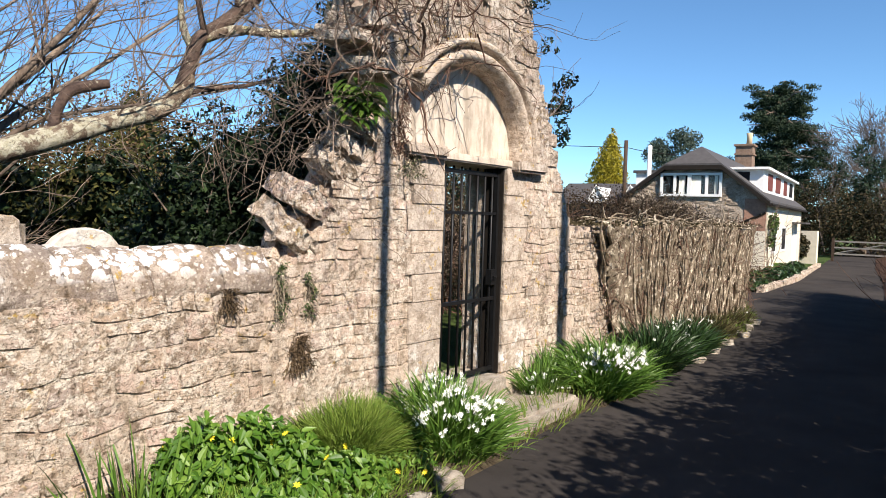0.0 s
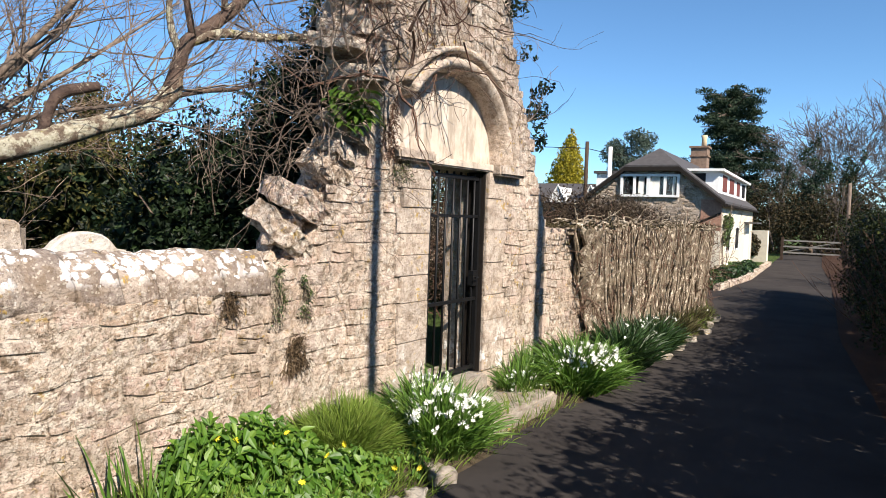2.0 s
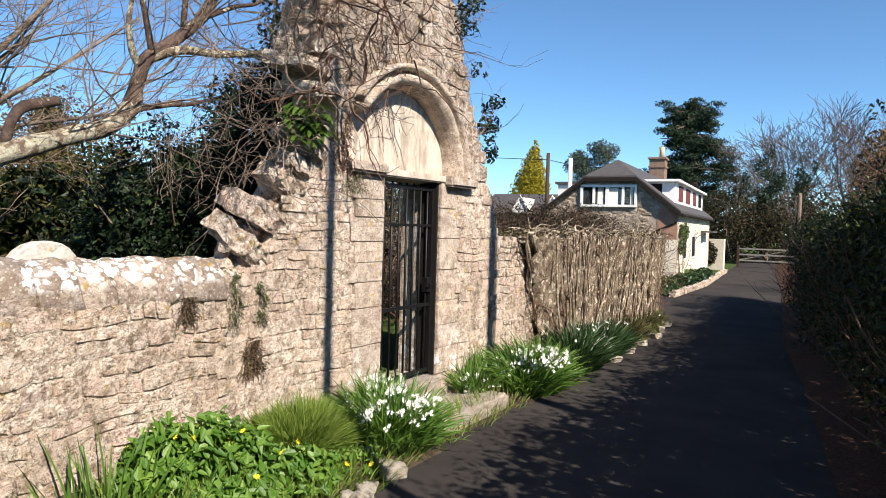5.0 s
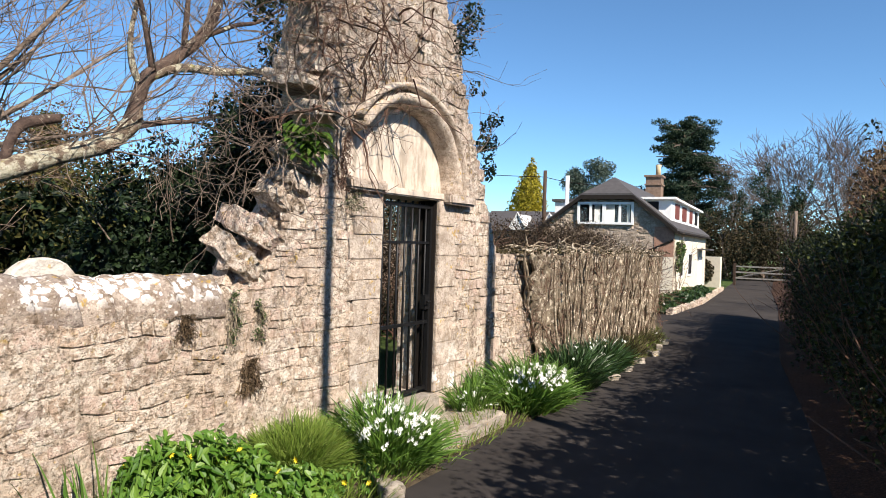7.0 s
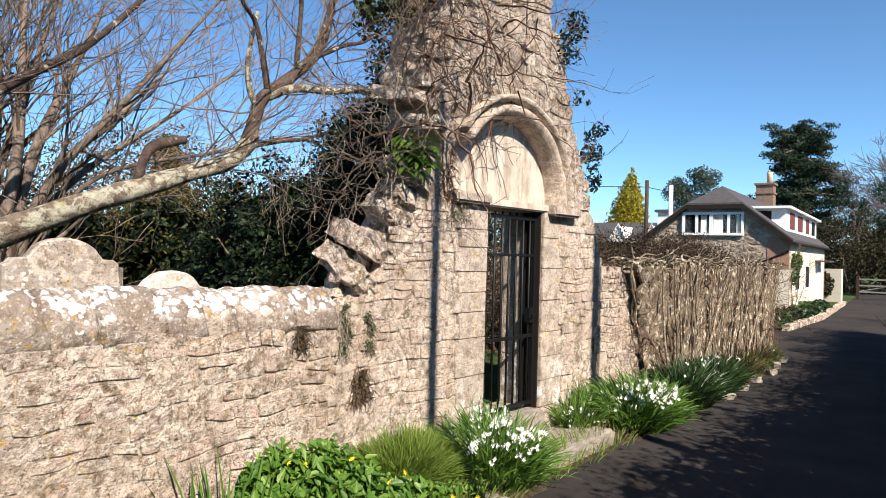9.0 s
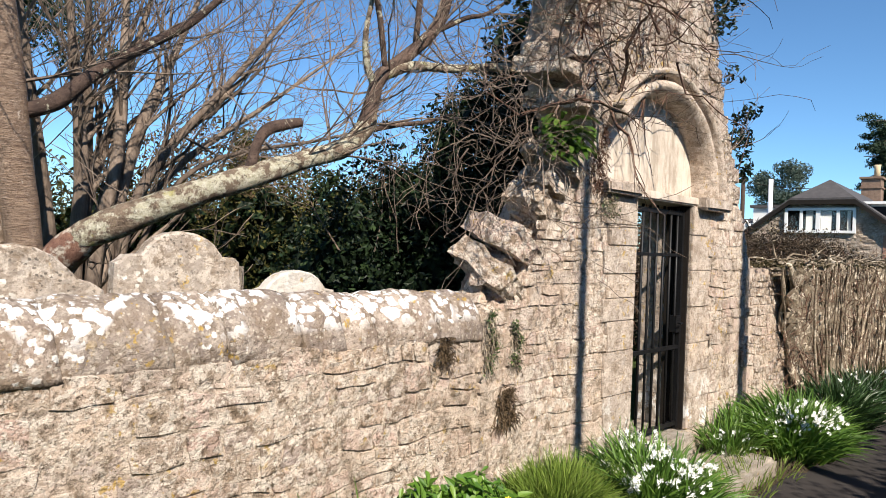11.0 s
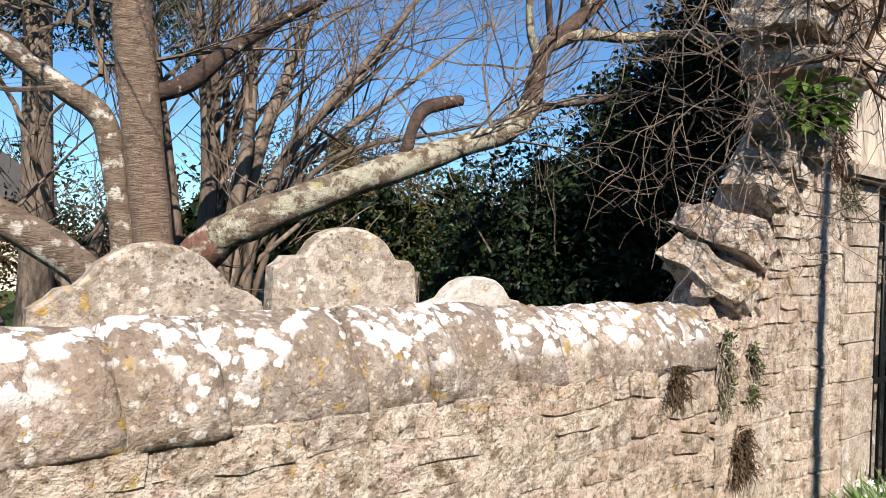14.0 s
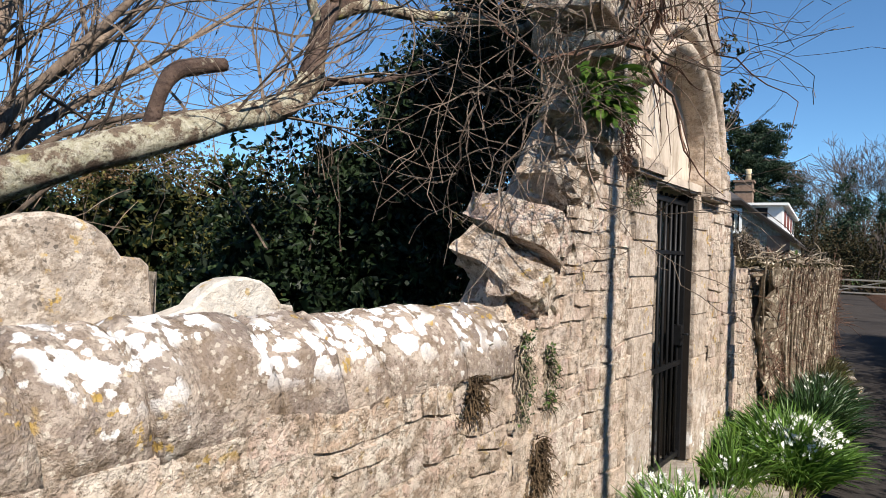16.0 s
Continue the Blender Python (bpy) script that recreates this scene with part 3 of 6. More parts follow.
def lay(parent, material, y0, y1, z0, z1, x, heights, widths, keep, seed, depth=0.006, limit=300, gap=0.004, amount=0.05, near=4.0):
    """Uneven courses of face-stones; the nearest ones as objects, the rest joined."""
    r = random.Random(seed)
    spots = []
    z = z0
    mid = sum(heights) / 2
    while z < z1:
        h = r.uniform(*heights)
        y = y0 - r.uniform(0, widths[1])
        while y < y1:
            w = r.uniform(*widths) * (1.25 if h > mid else 0.95)
            c = r.random()
            if h > mid and c < 0.34:
                q = r.uniform(0.35, 0.65)
                cells = ((y + w / 2, z + h * q / 2, w, h * q), (y + w / 2, z + h * (1 + q) / 2, w, h * (1 - q)))
            elif h > mid and c < 0.5 and w > 0.2:
                q = r.uniform(0.4, 0.6)
                cells = ((y + w * 0.3, z + h / 2, w * 0.6, h), (y + w * 0.8, z + h * q / 2, w * 0.4, h * q), (y + w * 0.8, z + h * (1 + q) / 2, w * 0.4, h * (1 - q)))
            else:
                cells = ((y + w / 2, z + h / 2, w, h),)
            spots += [q for q in cells if keep(q[0], q[1])]
            y += w
        z += h
    spots.sort(key=lambda s: abs(s[0] - near))
    rest = Geo()
    for k, (yc, zc, w, h) in enumerate(spots):
        vs, fs = stone_face(r, yc, zc, w - gap, h - gap, x + r.uniform(-0.007, 0.010), depth * r.uniform(0.7, 1.4), amount, r.uniform(0.15, 0.6))
        if k < limit:
            g = Geo()
            g.add([(a - x, b - yc, c - zc) for a, b, c in vs], fs)
            ob = part("stone", g, material, parent, "", False)
            ob.location = (x, yc, zc)
        else:
            rest.add(vs, fs)
    if rest.v:
        part("stones_far", rest, material, parent, "", False, "stuff")


def mortar_skin(parent, keep, y0, y1, z0, z1, x, amp, step=0.018):
    """Lime pointing smeared unevenly over the joints and the edges of the stones."""
    g = Geo()
    ny, nz = int((y1 - y0) / step), int((z1 - z0) / step)
    rows = {}
    for i in range(ny + 1):
        for j in range(nz + 1):
            y, z = y0 + (y1 - y0) * i / ny, z0 + (z1 - z0) * j / nz
            p = Vector((y, z, x * 7))
            d = 0.75 * noise.noise(p * 5.5) + 0.65 * noise.noise(p * 14) + 0.45 * noise.noise(p * 37)
            rows[i, j] = len(g.v)
            g.v.append((x + amp * max(-1.0, min(0.9, d)), y, z))
    for i in range(ny):
        for j in range(nz):
            if keep(y0 + (y1 - y0) * (i + 0.5) / ny, z0 + (z1 - z0) * (j + 0.5) / nz):
                g.f.append((rows[i, j], rows[i + 1, j], rows[i + 1, j + 1], rows[i, j + 1]))
    part("pointing", g, M_pointing, parent, "uneven pale lime pointing", True)


# half-round capping stones
def coping_stone(y0, y1, seed):
    r = random.Random(seed)
    prof = [(-0.012, 1.135), (0.0, 1.17), (-0.004, 1.24), (-0.03, 1.33), (-0.10, 1.40), (-0.19, 1.432), (-0.29, 1.41), (-0.38, 1.33), (-0.44, 1.22), (-0.45, 1.15)]
    n = 12
    g = Geo()
    dz, dx = r.uniform(-0.014, 0.014), r.uniform(-0.012, 0.012)
    for i in range(n):
        s = i / (n - 1)
        y = y0 + 0.001 + (y1 - y0 - 0.002) * s
        pinch = 0.010 if i in (0, n - 1) else 0.0
        for k, (x, z) in enumerate(prof):
            w = 0.016 * noise.noise(Vector((x * 9, y * 7, z * 9 + seed))) + 0.012 * noise.noise(Vector((x * 26, y * 22, z * 26)))
            lean = 0.05 * (z - 1.15) * r.uniform(0.6, 1.0) / 0.28
            g.v.append((x + dx + w - pinch * (1 if k < 5 else -1) * 0.6, y - lean, z + dz * (k not in (0, 9)) + w - (pinch if 0 < k < 9 else 0)))
    m = len(prof)
    for i in range(n - 1):
        for k in range(m):
            a, b = i * m + k, i * m + (k + 1) % m
            g.f.append((a, b, b + m, a + m))
    g.f.append(tuple(range(m - 1, -1, -1)))
    g.f.append(tuple(range((n - 1) * m, n * m)))
    return g


r = random.Random(5)
y = -6.0
while y < 3.7:
    w = r.uniform(0.2, 0.46)
    e = y + w if y + w < 3.5 else 3.74
    part("coping_stone", coping_stone(y, e, int(y * 100) % 977), M_coping, wall_near, "", True)
    y = e

# gate dressings: jamb blocks, lintel, imposts, moulded arch
def block(lo, hi, seed, wear=0.012):
    g = Geo()
    bm = bmesh.new()
    bmesh.ops.create_cube(bm, size=1)
    bmesh.ops.scale(bm, vec=[hi[i] - lo[i] for i in range(3)], verts=bm.verts)
    bmesh.ops.translate(bm, vec=[(hi[i] + lo[i]) / 2 for i in range(3)], verts=bm.verts)
    bmesh.ops.bevel(bm, geom=bm.edges[:], offset=wear, segments=2, affect="EDGES")
    for v in bm.verts:
        v.co += Vector((1, 1, 1)) * 0.5 * wear * noise.noise(v.co * 7 + Vector((seed, 0, 0)))
    bm.verts.index_update()
    g.add([tuple(v.co) for v in bm.verts], [tuple(v.index for v in f.verts) for f in bm.faces])
    bm.free()
    return g


r = random.Random(8)
for side, y0, y1, pier in (("w", 5.0, 5.388, wall_left_pier), ("e", 6.297, 6.7, wall_right_pier)):
    z = 0.2
    k = 0
    while z < 2.08:
        h = min(r.uniform(0.13, 0.32), 2.085 - z)
        if 2.085 - z - h < 0.1:
            h = 2.085 - z
        w = r.uniform(0.0, 0.06) * (1 if k % 2 else -1)
        a, b = (y0 + w, y1) if side == "w" else (y0, y1 + w)
        part("jamb_stone", block((-0.43, a, z + 0.001), (0.024 + r.uniform(-0.003, 0.006), b, z + h - 0.001), z, 0.006), M_dressed, pier, "", False)
        z += h
        k += 1
part("lintel", block((-0.40, 4.96, 2.085), (0.035, 6.40, 2.155), 3, 0.012), M_render, wall_top, "weathered stone lintel")
part("impost", block((-0.30, 4.88, 2.09), (0.10, 5.36, 2.185), 4, 0.02), M_dressed, wall_top, "weathered moulded impost")
part("impost", block((-0.30, 6.36, 2.055), (0.125, 6.86, 2.165), 5, 0.02), M_dressed, wall_top, "weathered moulded impost")
prof = [(0.765, -0.11), (0.768, -0.03), (0.785, 0.05), (0.815, 0.095), (0.845, 0.11), (0.875, 0.095), (0.895, 0.045), (0.903, 0.0), (0.915, 0.01), (0.922, 0.10), (0.95, 0.13), (0.975, 0.115), (0.985, 0.02)]
g = Geo()
steps = 44
for k in range(steps + 1):
    a = math.pi * 0.80 * k / steps
    for rad, x in prof:
        w = (0.006 + 0.012 * smooth_step(30, 44, k)) * noise.noise(Vector((k * 0.5, rad * 12, 1)))
        g.v.append((x + w, ARCH_Y + (rad + w) * math.cos(a), max(2.157, ARCH_Z - 0.03 + (rad + w) * 0.96 * math.sin(a))))
m = len(prof)
for k in range(steps):
    for j in range(m - 1):
        g.f.append((k * m + j, k * m + j + 1, (k + 1) * m + j + 1, (k + 1) * m + j))
g.f.append(tuple(steps * m + j for j in range(m)))
part("arch_moulding", g, M_dressed, wall_top, "half-round moulded stone arch", True)

# broken arch stones on the raking stump
def slab(centre, size, turn, seed, tip=0.0, rough=1.0):
    bm = bmesh.new()
    bmesh.ops.create_cube(bm, size=1)
    bmesh.ops.subdivide_edges(bm, edges=bm.edges[:], cuts=5, use_grid_fill=True)
    g = Geo()
    q = pose(*centre, turn, tip)
    out = []
    for v in bm.verts:
        c = v.co.copy()
        p = Vector((c.x * size[0] * (1 - 0.25 * max(0, c.y)), c.y * size[1], c.z * size[2] * (1 - 0.35 * abs(c.y) * c.y)))
        n3 = noise.noise_vector(p * 5 + Vector((seed, seed * 2, 0)))
        n4 = noise.noise_vector(p * 17 + Vector((seed, 0, 5)))
        out.append(tuple(q @ (p + (n3 * 0.046 + n4 * 0.034) * rough)))
    g.add(out, [tuple(v.index for v in f.verts) for f in bm.faces])
    bm.free()
    return g


for k, (x, y, z, sx, sy, th, turn, tip) in enumerate([(-0.19, 3.97, 1.525, 0.44, 0.32, 0.12, -32, 26), (-0.20, 4.11, 1.735, 0.46, 0.36, 0.12, -25, 20), (-0.09, 4.28, 1.95, 0.30, 0.27, 0.13, -42, 6),
                                                     (-0.07, 4.47, 2.235, 0.30, 0.34, 0.085, -34, 8), (-0.16, 4.00, 1.385, 0.34, 0.24, 0.10, -18, 14), (-0.08, 4.36, 2.09, 0.26, 0.24, 0.10, -26, 0)]):
    part("broken_slab", slab((x, y, z), (sx, sy, th), turn, k * 3 + 1, tip, 1.1), M_rubble, wall_left_pier, "rough tilted slab", False)
for k, (y, z, ln, th, turn) in enumerate([(4.60, 2.70, 0.36, 0.10, 8), (4.52, 2.86, 0.40, 0.09, -6), (4.62, 3.02, 0.36, 0.11, 4), (4.70, 3.28, 0.32, 0.11, 12)]):
    part("broken_slab", slab((-0.13, y, z), (0.44, ln, th), turn, k * 5 + 41, 6, 0.6), M_rubble, wall_top, "rough projecting slab", False)

r = random.Random(17)
for k in range(44):
    q = k / 43
    part("broken_stone", slab((-0.06 - 0.22 * r.random(), 3.74 + 0.84 * q + r.gauss(0, 0.03), 1.24 + 0.86 * q + 0.12 * q * q + r.uniform(-0.10, 0.05)), (r.uniform(0.10, 0.2), r.uniform(0.09, 0.17), r.uniform(0.05, 0.09)), r.uniform(-45, 0), 70 + k, r.uniform(-10, 25), 0.6), M_rubble, wall_left_pier, "", False)

part("coping_stone", slab((-0.035, 3.47, 1.245), (0.10, 0.10, 0.10), -8, 95, 0, 0.9), M_crust, wall_near, "white lichen-crusted lump", True)

# gateway step and sill
structure("gate_sill", block((-0.46, 5.39, -0.2), (0.10, 6.295, 0.19), 9, 0.02), M_slab, "worn stone sill under the iron gate", "sill")
structure("gate_step", block((0.102, 5.32, -0.3), (0.60, 6.78, 0.015), 10, 0.03), M_slab, "broad worn stone step beside the lane", "step")

# ---- iron gate ----
gate = thing("gate", "closed black wrought-iron gate with upright bars in the stone doorway", "gate")
GX = -0.06
g = Geo()
for ya in (5.405, 6.245):
    g.box((GX - 0.02, ya, 0.22), (GX + 0.02, ya + 0.035, 2.08))
for za, h in ((0.235, 0.035), (0.88, 0.03), (1.655, 0.025), (2.0, 0.035)):
    g.box((GX - 0.014, 5.44, za), (GX + 0.014, 6.245, za + h))
part("gate_frame", g, M_iron, gate)
for k in range(7):
    y = 5.44 + 0.805 * (k + 0.5) / 7
    g = Geo()
    g.tube([(GX, y, 0.24), (GX, y, 1.1), (GX, y, 2.06)], [0.011, 0.011, 0.011], 8)
    part("bar", g, M_iron, gate, "", True)
g = Geo()
g.box((GX - 0.03, 6.17, 1.02), (GX + 0.03, 6.245, 1.16))
g.tube([(GX + 0.03, 6.2, 1.1), (GX + 0.07, 6.2, 1.1), (GX + 0.075, 6.15, 1.1)], [0.008, 0.008, 0.008], 6)
part("lock", g, M_iron, gate, "black iron lock box")
g = Geo()
g.box((-0.20, 6.276, 0.20), (-0.002, 6.294, 2.08))
structure("door_post", g, M_tar, "dark timber lining board against the gateway reveal", "post")

# ---- face stones ----
TOP_POLY = outline
RIGHT_POLY = [(6.30, -0.1), (7.5, -0.1), (7.46, 1.7), (7.26, 2.12), (6.30, 2.12)]
LEFT_POLY = [(3.72, -0.1), (5.385, -0.1), (5.385, 2.10), (4.80, 2.12), (4.78, 2.5), (4.55, 2.25), (4.25, 1.75), (3.98, 1.36), (3.72, 1.22)]
lay(wall_near, M_rubble, -6.0, 3.72, -0.1, 1.2, -0.002, (0.07, 0.19), (0.08, 0.30), lambda y, z: y < 3.74 and z < 1.15, 21, near=3.0)
lay(wall_left_pier, M_portal, 3.7, 5.02, -0.1, 2.5, 0.012, (0.07, 0.15), (0.10, 0.27), lambda y, z: inside(LEFT_POLY, y, z) and y < 5.0, 22, amount=0.035)
lay(wall_right_pier, M_portal, 6.68, 7.5, -0.1, 2.06, 0.03, (0.08, 0.15), (0.12, 0.28), lambda y, z: inside(RIGHT_POLY, y, z) and y > 6.66, 23, amount=0.035)
lay(wall_top, M_ruin, 4.5, 7.3, 2.16, 4.8, 0.042, (0.08, 0.19), (0.10, 0.32),
    lambda y, z: inside(TOP_POLY, y, z) and math.hypot(y - ARCH_Y, (z - ARCH_Z) / 0.96) > 1.02, 24, near=5.8, amount=0.085)

mortar_skin(wall_near, lambda y, z: True, -0.6, 3.74, -0.1, 1.16, -0.0078, 0.0145)
mortar_skin(wall_left_pier, lambda y, z: inside(LEFT_POLY, y, z) and y < 5.0, 3.72, 5.02, -0.1, 2.46, 0.0075, 0.013)
mortar_skin(wall_right_pier, lambda y, z: inside(RIGHT_POLY, y, z) and y > 6.68, 6.66, 7.5, -0.1, 2.1, 0.0255, 0.013)
mortar_skin(wall_top, lambda y, z: inside(TOP_POLY, y, z) and math.hypot(y - ARCH_Y, (z - ARCH_Z) / 0.96) > 0.95, 4.5, 7.2, 2.16, 4.6, 0.036, 0.018, 0.025)

# ---- wall clad in bare ivy stems ----
g = Geo()
g.prism([(7.5, -0.3), (14.0, -0.3), (14.0, 1.52), (11.0, 1.55), (7.46, 1.56)], -0.40, 0.05)
wall_ivy = structure("wall_ivy", g, M_mortar, "boundary wall hung with bare brown ivy stems", "wall")
lay(wall_ivy, M_rubble, 7.48, 9.4, -0.1, 1.55, 0.06, (0.07, 0.13), (0.10, 0.28), lambda y, z: 7.47 < y < 9.4 and z < 1.5, 31, near=8.0)
r = random.Random(41)
g = Geo()
for k in range(260):
    y = 8.62 + 5.4 * r.random() ** 1.05
    top = 1.60 - 0.005 * (y - 8) + r.uniform(-0.10, 0.05)
    low = r.uniform(0.05, 0.3) if r.random() < 0.75 else r.uniform(0.3, 1.0)
    n = 9
    rad = 0.007 + 0.034 * r.random() ** 2.0
    x = 0.07 + r.uniform(0.0, 0.11)
    lean = r.gauss(-0.04, 0.10) - 0.62 * max(0.0, 1 - (y - 8.62) / 1.4)
    pts, rr = [], []
    for i in range(n + 1):
        s = i / n
        z = low + (top - low) * s
        bulge = 0.09 * s ** 2 + 0.05 * noise.noise(Vector((y * 1.3, z * 1.5, 7)))
        pts.append((x + bulge + 0.018 * noise.noise(Vector((k, z * 6, 0))), y + lean * s + 0.16 * noise.noise(Vector((k * 3.1, z * 3.4, 1))), z))
        rr.append(rad * (1.15 - 0.45 * s))
    pts.append((pts[-1][0] - 0.10, pts[-1][1] + r.gauss(0, 0.05), top + r.uniform(-0.01, 0.03)))
    pts.append((pts[-1][0] - 0.22, pts[-1][1] + r.gauss(0, 0.06), top - 0.03))
    rr += [rad * 0.6, rad * 0.4]
    g.tube(pts, rr, 5, False)
for k in range(50):
    y = r.uniform(8.9, 13.8)
    x, rad, run = 0.2 + r.uniform(0, 0.06), r.uniform(0.006, 0.018), r.gauss(0, 0.5)
    pts = [(x + 0.08 * (i / 8) ** 2, y + run * (i / 8) + 0.12 * noise.noise(Vector((k * 5.0, i * 0.5, 3))), 0.12 + (1.5 + r.uniform(-0.1, 0.1)) * i / 8) for i in range(9)]
    g.tube(pts, [rad * (1.1 - 0.06 * i) for i in range(9)], 5, False)
for k in range(150):
    y = 7.9 + 6.1 * r.random()
    p = Vector((r.uniform(-0.3, 0.2), y, 1.56))
    pts, d = [p], Vector((r.gauss(0.2, 0.6), r.gauss(0, 1), 0.5))
    for i in range(6):
        d = (d + Vector((r.gauss(0, 0.4), r.gauss(0, 0.4), r.gauss(-0.15, 0.3)))).normalized()
        q = pts[-1] + d * 0.07
        pts.append(Vector((q.x, q.y, max(1.54, q.z))))
    g.tube(pts, [0.014, 0.013, 0.012, 0.011, 0.009, 0.007, 0.004], 4, False)
mat = Geo()
ny, nz = 260, 34
for i in range(ny + 1):
    for j in range(nz + 1):
        t = j / nz
        y, z = 7.6 + 6.45 * i / ny, 0.06 + 1.55 * t + 0.03 * noise.noise(Vector((i * 0.2, 0, 5)))
        lie = y + 0.85 * t * max(0.0, 1 - (y - 7.6) / 2.4)
        ridge = 1 - abs(noise.noise(Vector((lie * 9 + 0.5 * noise.noise(Vector((y * 3, z * 2, 0))), z * 0.9, 2)))) * 2
        fine = noise.noise(Vector((lie * 26, z * 2.2, 6)))
        mat.v.append((0.11 + 0.10 * t * t + 0.075 * ridge + 0.034 * fine + 0.03 * noise.noise(Vector((y * 5, z * 5, 8))), y, z))
for i in range(ny):
    for j in range(nz):
        y, t = 7.6 + 6.45 * (i + 0.5) / ny, (j + 0.5) / nz
        if y > 8.64 - 0.66 * t + 0.12 * noise.noise(Vector((t * 6, 3, 1))):
            k = i * (nz + 1) + j
            mat.f.append((k, k + nz + 1, k + nz + 2, k + 1))
part("stem_mat", mat, M_stem, wall_ivy, "matted old ivy wood", True)
part("ivy_stems", g, M_stem, wall_ivy, "bare woody ivy stems", True, "stuff")
g = Geo()
for k in range(1300):
    y = 8.0 + 6.2 * r.random()
    z = r.uniform(0.1, 1.62)
    p = Vector((0.14 + 0.1 * r.random() + 0.09 * (z / 1.6) ** 2, y, z))
    pts = [p]
    d = Vector((r.gauss(0.2, 0.4), r.gauss(0, 0.8), r.gauss(-0.4, 0.8)))
    for i in range(3):
        d = d + Vector((r.gauss(0, 0.4), r.gauss(0, 0.4), r.gauss(0, 0.4)))
        pts.append(pts[-1] + d.normalized() * r.uniform(0.03, 0.10))
    g.tube(pts, [0.004, 0.0035, 0.003, 0.002], 3, False)
part("ivy_twigs", g, M_vine, wall_ivy, "", False, "stuff")
rnw = np.random.default_rng(44)
pw = np.stack([rnw.normal(0.05, 0.16, 2600), 7.55 + 6.6 * rnw.uniform(0, 1, 2600), 1.58 + np.abs(rnw.normal(0, 0.03, 2600))], 1)
vw, fw = leaf_quads(pw, np.tile([0.0, 0, 1.0], (len(pw), 1)), 0.045, 0.025, rnw)
part("dry_foliage", leaf_mesh("dry_foliage", vw, fw), M_wood, wall_ivy, "dry brown leaves on the wall top", False, "stuff")

# ---- plants at the foot of the wall ----
def ribbons(geo, n, centre, spread, length, width, rnd, droop=0.9, lean=0.9, segs=5):
    for k in range(n):
        a = rnd.uniform(0, 2 * math.pi)
        q = math.sqrt(rnd.random())
        x, y = centre[0] + spread[0] * q * math.cos(a), centre[1] + spread[1] * q * math.sin(a)
        out = Vector((math.cos(a) * q + rnd.gauss(0, 0.35), math.sin(a) * q + rnd.gauss(0, 0.35), 0)) * lean
        L = length * rnd.uniform(0.6, 1.15)
        w = width * rnd.uniform(0.7, 1.3)
        d = (Vector((0, 0, 1)) + out * 0.5).normalized()
        p = Vector((x, y, (max(verge_z(x, y), ROAD_Z) if not (5.3 < y < 6.8 and x < 0.6) else 0.015) - 0.01))
        side = d.cross(Vector((rnd.gauss(0, 1), rnd.gauss(0, 1), 0.2))).normalized()
        vs = []
        for i in range(segs + 1):
            s = i / segs
            ww = w * (1 - s ** 3) * 0.5 + 0.0006
            vs += [tuple(p - side * ww), tuple(p + side * ww)]
            d = (d + (out * 0.35 - Vector((0, 0, droop * (0.2 + s) * 0.55))) * (1.0 / segs) * 2).normalized()
            p = p + d * (L / segs)
        geo.add(vs, [(2 * i, 2 * i + 1, 2 * i + 3, 2 * i + 2) for i in range(segs)])


def blossom(geo, p, size, rnd, petals=6):
    n = Vector((rnd.gauss(0.5, 0.5), rnd.gauss(-0.4, 0.5), rnd.gauss(0.2, 0.5))).normalized()
    a = n.cross(Vector((0.2, 0.1, 1))).normalized()
    b = n.cross(a)
    for k in range(petals):
        w0, w1, w2 = [2 * math.pi * (k + o) / petals for o in (-0.38, 0.0, 0.38)]
        vs = [p - n * size * 0.2] + [p + (a * math.cos(w) + b * math.sin(w)) * size * q + n * size * 0.25 for w, q in ((w0, 0.62), (w1, 1.0), (w2, 0.62))]
        geo.add([tuple(v) for v in vs], [(0, 1, 2, 3)])


def flower_clump(label, centre, spread, n, length, width, flowers, size, mat, seed, group="flower clumps by the wall", tall=0.9):
    rnd = random.Random(seed)
    base = (centre[0], centre[1], max(verge_z(*centre), ROAD_Z))
    ob = thing("flower_clump", label, "flowers", group, at=base)
    g = Geo()
    ribbons(g, n, centre, spread, length, width, rnd, 1.15)
    g.v = [(v[0] - base[0], v[1] - base[1], v[2] - base[2]) for v in g.v]
    part("foliage", g, mat, ob, "", False, "stuff")
    g, s = Geo(), Geo()
    for k in range(flowers):
        a, q = rnd.uniform(0, 2 * math.pi), math.sqrt(rnd.random())
        foot = Vector((spread[0] * q * 0.7 * math.cos(a), spread[1] * q * 0.7 * math.sin(a), 0.0))
        tip = Vector((spread[0] * 1.15 * q * math.cos(a), spread[1] * 1.15 * q * math.sin(a), length * rnd.uniform(0.55, tall) * (1 - 0.35 * q)))
        s.tube([foot, foot.lerp(tip, 0.6) + Vector((0, 0, 0.03)), tip], [0.003, 0.0025, 0.002], 3, False)
        for m in range(rnd.randint(2, 4)):
            blossom(g, tip + Vector((rnd.gauss(0, 0.018), rnd.gauss(0, 0.018), rnd.gauss(0, 0.014))), size * rnd.uniform(0.7, 1.2), rnd)
    if flowers:
        part("stalk_mass", s, mat, ob, "", False, "stuff")
        part("bloom", g, M_petal, ob, "small white petals", False, "stuff")
    return ob


